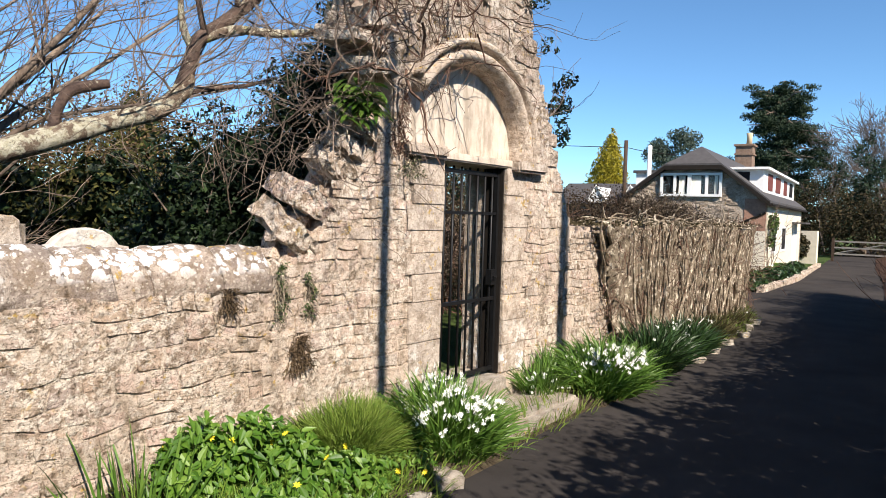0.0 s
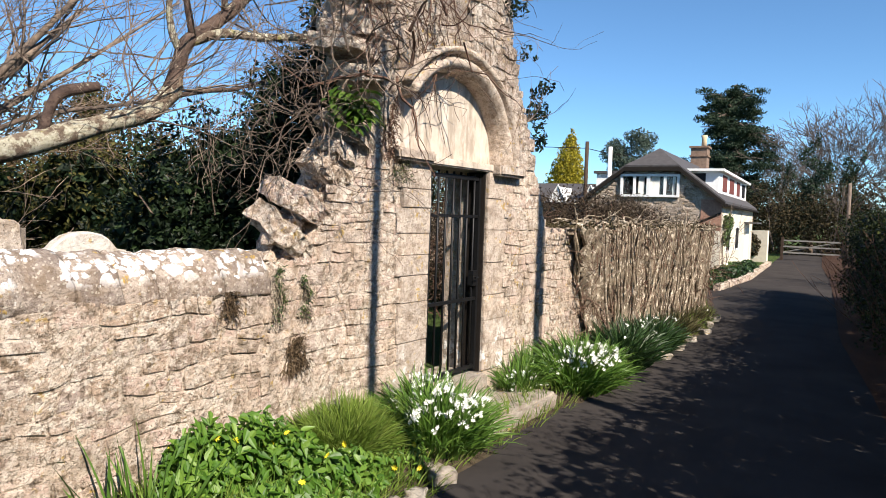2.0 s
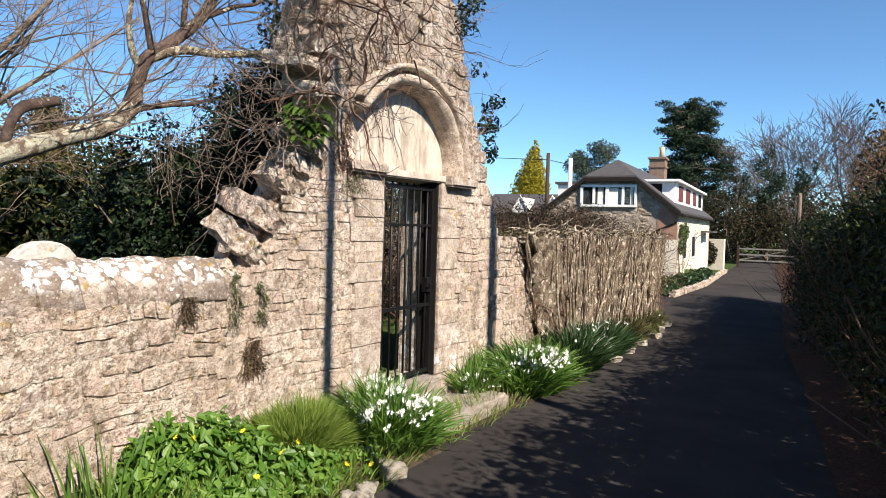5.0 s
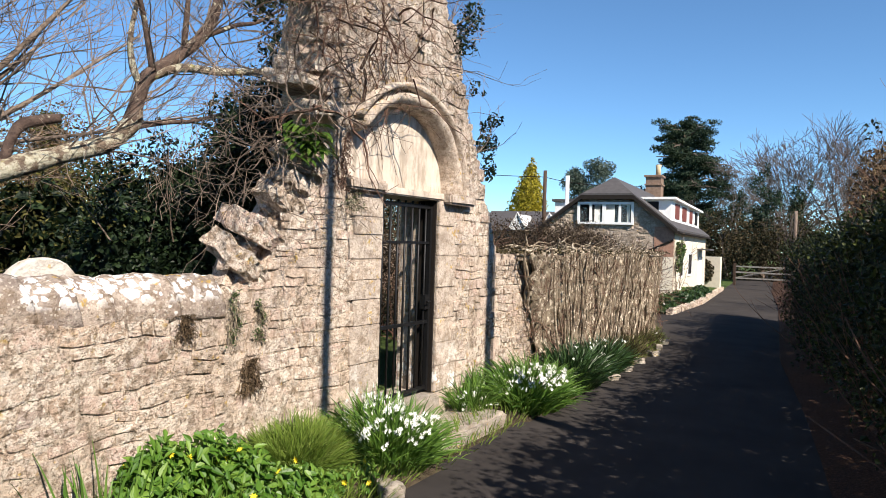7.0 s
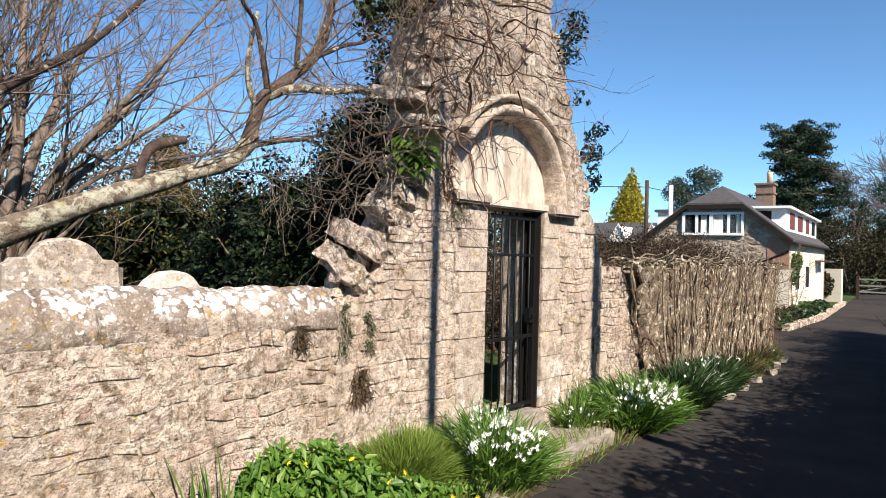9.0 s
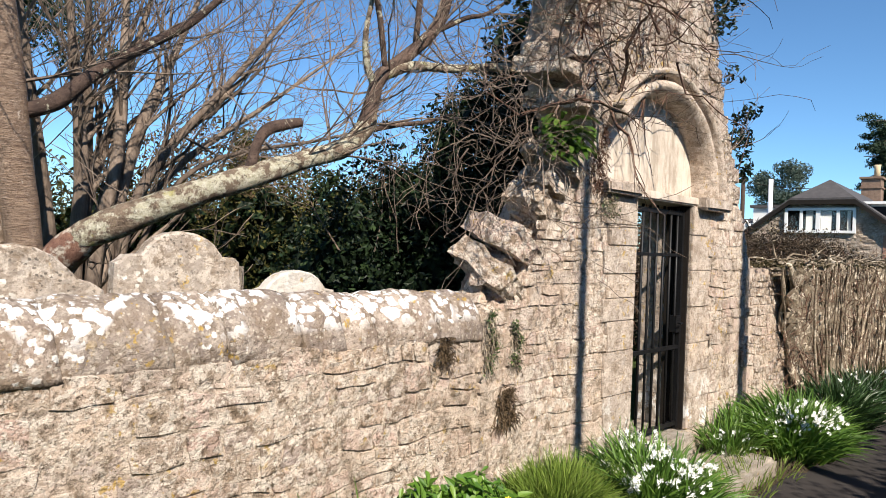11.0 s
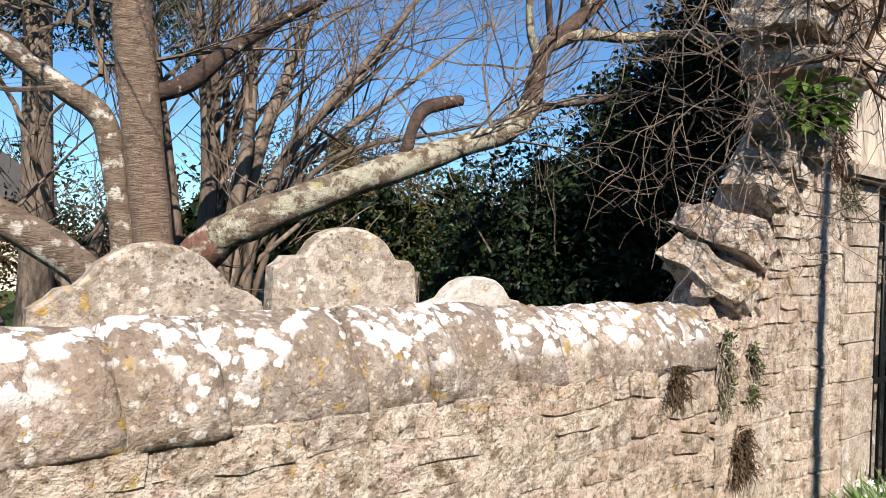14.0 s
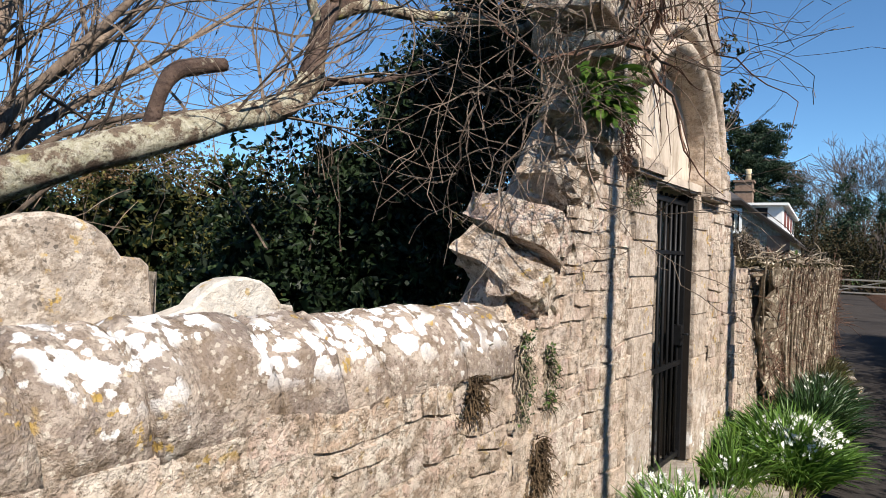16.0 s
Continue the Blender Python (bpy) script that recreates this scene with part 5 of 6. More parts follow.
# many-stemmed bare tree behind, fanning over the wall
back_tree = thing("bare_tree", "many-stemmed leafless tree behind the gravestones", "tree")
g = Geo()
g.thick, g.limit = Geo(), 0.022
rn = random.Random(97)
for y0, y1, z1, y2, z2, rad, x in ((2.50, 2.54, 2.2, 2.47, 3.1, 0.055, -3.3), (2.58, 2.62, 2.2, 2.62, 3.2, 0.05, -3.45), (2.55, 2.78, 2.35, 2.82, 3.3, 0.05, -3.2), (2.62, 2.96, 2.48, 3.25, 3.2, 0.052, -3.3),
                                    (2.66, 3.19, 2.34, 3.75, 2.95, 0.046, -3.4), (2.68, 3.05, 2.2, 3.95, 3.35, 0.040, -3.2), (2.62, 3.35, 2.25, 4.4, 3.1, 0.032, -3.5), (2.58, 2.72, 2.1, 3.02, 3.2, 0.045, -3.6),
                                    (2.45, 2.3, 2.2, 2.15, 3.3, 0.05, -3.5), (2.66, 3.5, 2.3, 4.9, 2.75, 0.024, -3.3)):
    out = 2 * y2 - y1, 2 * z2 - z1
    line, rr = limb(g.thick, [(x + 0.1, y0, 0.05, rad * 1.35), (x, y0 + 0.35 * (y1 - y0), 1.4, rad * 1.15), (x, y1, z1, rad), (x - 0.05, y2, z2, rad * 0.66), (x - 0.1, out[0], out[1], rad * 0.3)], 9, 0.16)
    d0 = (line[-1] - line[len(line) // 2]).normalized()
    for k in range(12):
        i = rn.randrange(int(len(line) * 0.42), len(line))
        d = d0 + Vector((rn.gauss(0, 0.4), rn.gauss(0.15, 0.55), rn.gauss(0.1, 0.35)))
        grow(g, line[i], d, rn.uniform(0.6, 1.25), max(0.007, rr[i] * 0.42), 2, rn, 0.35, 0.08, (2, 3), 5, 0.58, 0.0025, 0.55, 6)
part("bare_crown", g, M_twig, back_tree, "", False, "stuff")
part("trunk", g.thick, M_twig, back_tree, "clustered grey stems", True)
g = Geo()
g.thick, g.limit = Geo(), 0.022
for k in range(10):
    grow(g, (-3.9 + rn.gauss(0, 0.3), 1.0 + rn.gauss(0, 0.7), 0.1), (rn.gauss(-0.1, 0.15), rn.gauss(0.0, 0.3), 1.25), rn.uniform(2.0, 2.6), rn.uniform(0.045, 0.075), 3, rn, 0.45, 0.1, (3, 5), 7, 0.55, 0.0036, 0.6, 7)
thin_tree = thing("bare_tree", "leafless thicket tree behind the cherry trunk", "tree")
part("bare_crown", g, M_twig, thin_tree, "", False, "stuff")
part("trunk", g.thick, M_twig, thin_tree, "clustered grey stems", True)

pine = thing("pine_trunk", "straight grey-barked trunk of a tall tree", "tree")
g = Geo()
limb(g, [(-8.0, 2.0, 0.0, 0.24), (-8.0, 2.02, 1.5, 0.19), (-8.0, 1.95, 4.5, 0.16), (-8.0, 1.9, 8.0, 0.11)], 12, 0.08)
part("trunk", g, M_twig, pine, "", True)
foliage("crown", pine, [((-8 + rn.gauss(0, 0.6), 1.5 + rn.gauss(0, 1.0), 4.4 + rn.gauss(0, 0.5)), (0.55, 0.5, 0.28)) for k in range(16)] + [((-8 + rn.gauss(0, 1.2), 1.9 + rn.gauss(0, 1.3), 6.0 + rn.gauss(0, 1.0)), (0.8, 0.8, 0.4)) for k in range(14)], 16000, 0.13, 0.035, M_cedar, 98, kind="stuff")

holly = thing("holly_bush", "tall glossy dark holly bush behind the gateway", "bush")
blobs = [((-2.2, 6.1, 1.6), (0.9, 1.1, 1.6)), ((-2.0, 5.75, 2.5), (0.7, 0.6, 0.9)), ((-2.0, 6.6, 3.0), (0.8, 1.0, 0.9)), ((-2.2, 5.3, 1.4), (0.9, 0.8, 1.1)), ((-1.8, 7.7, 3.0), (0.9, 0.9, 1.1)), ((-2.3, 5.1, 2.05), (0.45, 0.45, 0.45)), ((-1.5, 6.1, 3.55), (0.5, 0.6, 0.5)), ((-2.6, 4.7, 1.2), (0.8, 0.7, 0.9))]
foliage("foliage", holly, blobs, 30000, 0.065, 0.034, M_holly_shade, 101, kind="stuff", shell=0.6)
foliage("inner_leaves", holly, [(c, tuple(0.75 * q for q in rr)) for c, rr in blobs], 6000, 0.16, 0.10, M_holly_shade, 102, kind="stuff", shell=0.3)
g = Geo()
for k in range(14):
    grow(g, (-2.3 + rn.gauss(0, 0.25), 4.9 + rn.gauss(0, 0.5), 1.6), (0.1, rn.gauss(-0.3, 0.4), 0.9), rn.uniform(0.5, 1.0), 0.008, 1, rn, 0.3, 0.2, (1, 3), 4)
part("woody_growth", g, M_twig, holly, "", False, "stuff")
foliage("sprays", holly, [((-2.3 + rn.gauss(0, 0.25), 4.5 + rn.gauss(0, 0.35), 2.1 + rn.gauss(0, 0.22)), (0.16, 0.16, 0.16)) for k in range(16)], 700, 0.07, 0.034, M_holly_shade, 103, kind="stuff")

g = Geo()
g.box((-6.0, 10.2, 0.0), (-0.9, 10.6, 1.60))
wall_inner = structure("wall_inner", g, M_rubble, "stone wall across the churchyard beyond the gate", "wall")
under = thing("low_shrub", "low dark evergreen bush inside the gate", "shrub")
foliage("foliage", under, [((-1.7 - 0.5 * k, 9.5 + 0.1 * k, 0.4), (0.45, 0.4, 0.45)) for k in range(4)], 3000, 0.07, 0.035, M_holly_shade, 109, kind="stuff")

shrubs = thing("evergreen_hedge", "tangled olive-green evergreen shrubs across the churchyard", "hedge")
blobs = [((-5.4 - 0.5 * rn.random(), 3.4 + 0.62 * k + rn.gauss(0, 0.1), 1.15 + rn.gauss(0, 0.1)), (0.8, 0.7, (1.2 if k < 2 else 1.45) + rn.gauss(0, 0.12))) for k in range(13)]
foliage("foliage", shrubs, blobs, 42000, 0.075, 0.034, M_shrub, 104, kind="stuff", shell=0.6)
# near-black leaves inside olive shrubs: the shade within them put into colour
foliage("inner_leaves", shrubs, [(c, tuple(0.75 * q for q in rr)) for c, rr in blobs], 16000, 0.22, 0.14, M_holly_shade, 105, kind="stuff", shell=0.3)
thicket = thing("thicket", "brown and olive thicket at the back of the churchyard", "thicket")
blobs = [((-11 - 2 * rn.random(), -1 + 1.2 * k + rn.gauss(0, 0.3), 1.3), (1.6, 1.3, (0.9 if k < 6 else 2.9) + rn.gauss(0, 0.3))) for k in range(22)]
foliage("foliage", thicket, blobs, 90000, 0.10, 0.055, M_scrub, 106, kind="stuff", shell=0.5)
conifer = thing("conifer", "bushy dark olive conifer beyond the churchyard", "tree")
foliage("crown", conifer, [((-30 + rn.gauss(0, 0.5), 18.2 + rn.gauss(0, 0.9) * (1 - k / 16), 3.6 + 3.3 * k / 16), (1.0, 1.25 - 0.055 * k, 0.55)) for k in range(17)], 9000, 0.22, 0.07, M_shrub, 107, kind="stuff")
g = Geo()
g.tube([(-30, 18.2, -0.2), (-30, 18.2, 4)], [0.3, 0.2], 8)
part("trunk", g, M_twig, conifer)

hut = thing("church_building", "distant sandstone building with a dark slate roof", "building")
g = Geo()
g.box((-24, -4.0, -0.2), (-18, 3.2, 2.3))
part("wall", g, M_cream, hut)
g = Geo()
g.prism([(-4.4, 2.3), (3.6, 2.3), (3.4, 2.9), (-4.2, 2.9)], -24.4, -17.6)
g.prism([(-4.2, 2.9), (3.4, 2.9), (1.9, 4.0), (-3.5, 4.0)], -23.5, -18.4)
part("roof", g, M_slate, hut)
shed = thing("lych_shelter", "low open timber shelter with a dark roof", "shelter")
g = Geo()
g.box((-12.4, 2.6, 1.25), (-11.0, 4.0, 1.32), None)
part("roof", g, M_tar, shed)
for yy in (2.7, 3.3, 3.9):
    for xx in (-12.3, -11.1):
        g = Geo()
        g.box((xx - 0.05, yy - 0.05, 0.0), (xx + 0.05, yy + 0.05, 1.25))
        part("post", g, M_pole, shed)

# ---- cottage down the lane ----
house = thing("cottage", "stone cottage with white dormer windows and half-hipped slate roof", "house", at=(-1.45, 24.0, -0.12), rz=5.7)
UL, UR, LEN, EV, HZ, RZ, UC = -4.95, -0.45, 11.0, 2.48, 3.52, 4.22, -2.68


def hpart(name, build, mat, parent=house, label="", smooth=False):
    g = Geo()
    build(g)
    return part(name, g, mat, parent, label, smooth)


def gable(g):
    poly = [(UL, 0), (UR, 0), (UR, EV), (-1.87, HZ), (-3.49, HZ), (UL, EV)]
    n = len(poly)
    vs = [(u, 0, z) for u, z in poly] + [(u, 0.35, z) for u, z in poly]
    g.add(vs, [tuple(range(n)), tuple(range(2 * n - 1, n - 1, -1))] + [(i, n + i, n + (i + 1) % n, (i + 1) % n) for i in range(n)])


front_wall = hpart("wall", gable, M_flint)
side_wall = hpart("wall", lambda g: g.box((UR - 0.3, 0.35, 0), (UR - 0.003, LEN, EV)), M_cream, house, "cream painted side wall")
hpart("wall", lambda g: g.box((UL, 0.35, 0), (UL + 0.3, LEN, EV)), M_flint)
hpart("wall", lambda g: g.box((UL, LEN, 0), (UR, LEN + 0.3, EV)), M_flint)
quoin = hpart("brick_quoin", lambda g: g.box((UR - 0.62, -0.02, 1.52), (UR + 0.012, 0.0, EV + 0.05)), M_brick, house, "red brick corner quoins")

hpart("panel", lambda g: g.box((UR - 1.0, -0.02, 0), (UR + 0.012, 0.0, 1.517)), M_cream, house, "cream rendered patch below the quoins")


def roof(g):
    t = 0.10
    right = [(UR + 0.14, -0.2, EV - 0.10), (UR + 0.14, LEN + 0.4, EV - 0.10), (UC, LEN + 0.4, RZ), (UC, 1.0, RZ), (-1.80, -0.2, HZ + 0.03)]
    left = [(UL - 0.25, LEN + 0.4, EV - 0.18), (UL - 0.25, -0.2, EV - 0.18), (-3.56, -0.2, HZ + 0.03), (UC, 1.0, RZ), (UC, LEN + 0.4, RZ)]
    hip = [(-3.56, -0.2, HZ + 0.03), (-1.80, -0.2, HZ + 0.03), (UC, 1.0, RZ)]
    for face in (right, left, hip):
        n = len(face)
        g.add(face + [(a, b, c + t) for a, b, c in face], [tuple(range(n - 1, -1, -1)), tuple(range(n, 2 * n))] + [(i, (i + 1) % n, n + (i + 1) % n, n + i) for i in range(n)])


roof_ob = hpart("roof", roof, M_slate, house, "weathered grey slate roof")


def barge(g):
    for a, b in (((UR + 0.14, EV - 0.12), (-1.80, HZ + 0.01)), ((UL - 0.25, EV - 0.20), (-3.56, HZ + 0.01)), ((-3.56, HZ + 0.0), (-1.80, HZ + 0.0))):
        w = 0.07
        g.add([(a[0], -0.23, a[1] - w), (b[0], -0.23, b[1] - w), (b[0], -0.23, b[1] + w), (a[0], -0.23, a[1] + w), (a[0], -0.205, a[1] - w), (b[0], -0.205, b[1] - w), (b[0], -0.205, b[1] + w), (a[0], -0.205, a[1] + w)],
              [(0, 1, 2, 3), (7, 6, 5, 4), (0, 4, 5, 1), (1, 5, 6, 2), (2, 6, 7, 3), (3, 7, 4, 0)])


hpart("bargeboard", barge, M_tar, house, "dark timber bargeboards")
# dark tube drawn in for the verge and shadow of a lean-to
hpart("pipe", lambda g: g.tube([(-1.45, -0.04, 1.62), (-0.45, -0.04, 2.10)], [0.035, 0.035], 8), M_tar, house, "sloping dark line of a lean-to verge and its shadow")
hpart("gutter", lambda g: g.tube([(UR + 0.17, -0.2, EV - 0.13), (UR + 0.17, LEN + 0.4, EV - 0.13)], [0.05, 0.05], 8), M_tar, house)

win = hpart("window", lambda g: [g.box((-3.72, -0.10, 2.58), (-1.77, 0.02, 2.66)), g.box((-3.72, -0.10, 3.27), (-1.77, 0.02, 3.35)), g.box((-3.72, -0.10, 2.66), (-3.64, 0.02, 3.27)), g.box((-1.85, -0.10, 2.66), (-1.77, 0.02, 3.27)),
                                 g.box((-3.29, -0.09, 2.66), (-3.21, 0.01, 3.27)), g.box((-2.84, -0.09, 2.66), (-2.72, 0.01, 3.27)), g.box((-2.28, -0.09, 2.66), (-2.20, 0.01, 3.27))], M_white, house, "white four-light casement window")
for a, b in ((-3.64, -3.29), (-3.21, -2.84), (-2.72, -2.28), (-2.20, -1.85)):
    hpart("pane", lambda g: g.box((a, -0.05, 2.66), (b, -0.046, 3.27)), M_glass, win).visible_shadow = False
    hpart("backing", lambda g: g.box((a, -0.012, 2.66), (b, -0.004, 3.27)), M_room, win)
for a, b in ((-3.12, -2.92), (-2.71, -2.42), (-2.0, -1.9)):
    hpart("curtain", lambda g: g.box((a, -0.03, 2.66), (b, -0.02, 3.26)), M_curtain, win)

# long dormer on the lane side
dorm = hpart("dormer", lambda g: [g.box((-2.0, 1.2, EV + 0.3), (-0.72, LEN - 0.6, EV + 1.05)), g.box((-2.1, 1.0, EV + 1.05), (-0.55, LEN - 0.4, EV + 1.13))], M_white, house, "white boarded flat-roofed dormer")
for a, b, mt in ((2.2, 3.3, M_red), (4.2, 5.5, M_red), (6.6, 7.6, M_red), (8.6, 9.6, M_room)):
    hpart("board", lambda g: g.box((-0.72, a, EV + 0.42), (-0.70, b, EV + 0.98)), mt, dorm, "dull red boarded panel" if mt is M_red else "dark window light")
hpart("pane", lambda g: g.box((-1.85, 1.185, EV + 0.66), (-1.15, 1.20, EV + 0.98)), M_room, dorm, "dark side light")
chim = hpart("chimney", lambda g: [g.box((-3.05, 9.4, RZ - 0.5), (-2.35, 10.2, RZ + 0.95)), g.box((-3.1, 9.35, RZ + 0.55), (-2.3, 10.25, RZ + 0.62)), g.box((-3.12, 9.32, RZ + 0.95), (-2.28, 10.28, RZ + 1.03))], M_stack, house, "brick chimney stack with stone bands")
hpart("pot", lambda g: g.tube([(-2.55, 9.8, RZ + 1.0), (-2.55, 9.8, RZ + 1.35), (-2.55, 9.8, RZ + 1.55)], [0.13, 0.11, 0.14], 10), M_clay, chim, "buff clay chimney pot", True)
door = hpart("door", lambda g: g.box((UR - 0.003, 7.9, 0.1), (UR + 0.05, 9.2, 1.75)), M_white, house, "white painted plank door")
hpart("porch", lambda g: [g.box((UR, 7.5, 1.78), (UR + 0.5, 9.6, 1.85))], M_slate, house)
for a, b in ((1.6, 2.6), (4.2, 5.4)):
    w2 = hpart("window", lambda g: [g.box((UR - 0.002, a - 0.08, 0.75), (UR + 0.03, b + 0.08, 0.83)), g.box((UR - 0.002, a - 0.08, 1.6), (UR + 0.03, b + 0.08, 1.68)), g.box((UR - 0.002, a - 0.08, 0.83), (UR + 0.03, a, 1.6)), g.box((UR - 0.002, b, 0.83), (UR + 0.03, b + 0.08, 1.6))], M_white, house, "white framed window")
    hpart("pane", lambda g: g.box((UR - 0.001, a, 0.83), (UR + 0.012, b, 1.6)), M_room, w2)
rn = random.Random(131)
g = Geo()
for k in range(8):
    grow(g, (UR + 0.06, 0.7 + rn.gauss(0, 0.1), 0.0), (0.03, rn.gauss(0.1, 0.3), 1), 1.3, 0.015, 2, rn, 0.4, 0.2, (1, 3), 4, 0.6, 0.004)
climb = part("climber", g, M_twig, house, "climbing shrub on the wall", False, "stuff")
rn2 = np.random.default_rng(5)
p, d = blob_points([((UR + 0.12, 0.9, 1.75), (0.14, 0.7, 0.32)), ((UR + 0.12, 0.6, 1.3), (0.12, 0.3, 0.3))], 420, rn2, 0.2)
v, f = leaf_quads(p, d, 0.12, 0.08, rn2)
part("foliage", leaf_mesh("leaves", v, f), M_ivy, climb, "", False, "stuff")
r = random.Random(77)
spots = Geo()
for k in range(760):
    u, z = r.uniform(UL, UR - 0.8), r.uniform(0.9, HZ)
    lim_r, lim_l = -1.87 + (HZ - z) * 1.14, -3.49 - (HZ - z) * 1.16
    if z > EV and not (lim_l + 0.1 < u < lim_r - 0.1):
        continue
    if -3.8 < u < -1.7 and 2.5 < z < 3.42:
        continue
    w, h = r.uniform(0.07, 0.15), r.uniform(0.05, 0.09)
    spots.add([(u - w, -0.001, z - h), (u + w, -0.001, z - h * 0.8), (u + w * 0.9, -0.001, z + h), (u - w * 0.9, -0.001, z + h * 0.9), (u - w * 0.6, -0.02, z - h * 0.6), (u + w * 0.6, -0.02, z - h * 0.5), (u + w * 0.6, -0.02, z + h * 0.6), (u - w * 0.6, -0.02, z + h * 0.6)],
              [(4, 5, 6, 7), (0, 1, 5, 4), (1, 2, 6, 5), (2, 3, 7, 6), (3, 0, 4, 7)])
part("stonework", spots, M_flint, front_wall, "", False, "stuff")

g = Geo()
for k in range(46):
    v0 = 19.6 + k * 0.3
    x = along(LEFT_EDGE, v0) - 0.05
    g.add(*[(lambda s: (s.v, s.f))(slab((x - 0.08, v0, -0.03), (0.17, 0.28, 0.15), 0, k, 0, 0.7))][0])
structure("wall_garden", g, M_rubble, "low pale stone kerb wall before the cottage", "wall")
for k in range(7):
    bush = thing("low_shrub", "low dark evergreen shrub before the cottage", "shrub", "shrubs before the cottage")
    y = 20.2 + k * 1.3
    foliage("foliage", bush, [((along(LEFT_EDGE, y) - 0.55 - 0.3 * (k % 2), y, 0.02), (0.42, 0.7, 0.28))], 700, 0.14, 0.08, M_ivy if k % 2 else M_dark, 140 + k, kind="stuff")
endwall = Geo()
endwall.box((-3.5, 37.0, -0.2), (-2.65, 37.4, 1.35))
structure("wall_far_pier", endwall, M_cream, "buff wall end beyond the cottage", "wall")
foliage("climbing_leaves", thing("far_climber", "brown climber on the far wall end", "climber"), [((-3.3, 36.9, 0.6), (0.35, 0.15, 0.6))], 500, 0.14, 0.09, M_wood, 150, kind="stuff")

# outbuilding roofs, poles and wires beyond the ivy wall
out = thing("outbuilding", "low slate-roofed outbuilding with white gable boards", "building", at=(-8.3, 27.0, -0.12), rz=8)
hpart("wall", lambda g: g.box((-2.4, 0, 0), (2.4, 4, 2.4)), M_flint, out)
hpart("roof", lambda g: g.add([(-2.7, -0.2, 2.35), (2.7, -0.2, 2.35), (2.7, 2, 3.3), (-2.7, 2, 3.3), (2.7, 4.2, 2.35), (-2.7, 4.2, 2.35)], [(0, 1, 2, 3), (3, 2, 4, 5), (0, 3, 5), (1, 4, 2), (0, 5, 4, 1)]), M_slate, out)
for u in (-0.6, 0.75):
    hpart("gable_board", lambda g: [g.tube([(u - 0.35, -0.6, 2.45), (u, -0.6, 3.1), (u + 0.35, -0.6, 2.45)], [0.05, 0.05, 0.05], 4), g.add([(u - 0.33, -0.58, 2.4), (u + 0.33, -0.58, 2.4), (u, -0.58, 3.05), (u, 1.7, 3.05)], [(0, 1, 2), (0, 2, 3), (1, 3, 2)])], M_white, out, "white gable board")
annex = thing("cottage_annex", "white rendered annex beside the cottage", "building", at=(-6.2, 27.0, -0.12), rz=5.7)
hpart("wall", lambda g: g.box((-1.2, 0, 0), (1.2, 4, 3.6)), M_white, annex)
hpart("roof", lambda g: g.box((-1.3, -0.1, 3.6), (1.3, 4.1, 3.7)), M_slate, annex)


def utility_pole(label, x, y, h, rad, mat=M_pole):
    ob = thing("utility_pole", label, "pole", at=(x, y, -0.2))
    g = Geo()
    g.tube([(0, 0, 0), (0, 0, h * 0.5), (0, 0, h)], [rad, rad * 0.92, rad * 0.82], 12)
    part("post", g, mat, ob, "", True)
    return ob


utility_pole("dark wooden telegraph pole behind the outbuilding", -7.05, 25.0, 4.75, 0.085)
utility_pole("slim white post beside the cottage annex", -6.05, 24.8, 4.5, 0.09, M_white)
utility_pole("tall timber pole standing in the lane hedge", 4.9, 5.38, 7.6, 0.09)
utility_pole("slim timber pole standing in the lane hedge", 4.9, 2.69, 7.6, 0.056)
utility_pole("weathered grey post at the far hedge", 0.9, 34.0, 3.7, 0.08, M_twig)
wire = thing("overhead_wire", "thin sagging telephone wire", "wire")
g = Geo()
for a, b in (((-7.05, 25.0, 4.3), (-16, 21, 4.9)), ((-7.05, 25.0, 4.3), (-5.0, 27.5, 4.2))):
    A, B = Vector(a), Vector(b)
    pts = [A.lerp(B, s / 12) - Vector((0, 0, 0.5 * (s / 12) * (1 - s / 12))) for s in range(13)]
    g.tube(pts, [0.012] * 13, 4, False)
part("strand", g, M_tar, wire)

# brown bramble thicket behind the ivy wall
bram = thing("bramble_thicket", "brown leafless bramble thicket behind the ivy wall", "thicket")
g = Geo()
rn = random.Random(161)
for k in range(300):
    x, y = rn.uniform(-4.0, -0.9), rn.uniform(8.5, 18.0)
    grow(g, (x, y, 0.2), (rn.gauss(0, 0.5), rn.gauss(0, 0.5), 1.2), rn.uniform(0.8, 1.08), 0.012, 2, rn, 0.6, -0.12, (2, 3), 4, 0.6, 0.004, 0.8, 5)
part("woody_growth", g, M_vine, bram, "", False, "stuff")
foliage("foliage", bram, [((rn.uniform(-2.6, -1.2), 8.8 + 0.74 * k, 1.34), (0.9, 0.8, 0.72 + 0.2 * rn.random())) for k in range(12)], 70000, 0.05, 0.02, M_bramble, 162, kind="stuff", shell=0.2)

# ---- hedge and trees on the other side of the lane ----
HEDGE = [(-12, 4.9), (1.5, 4.9), (4.0, 4.55), (6.0, 4.3), (9, 3.85), (13, 3.2), (19.5, 2.4)]
hedge = thing("lane_hedge", "tall dark clipped hedge along the lane", "hedge")
rn = random.Random(171)
blobs, inner = [], []
y = -12.0
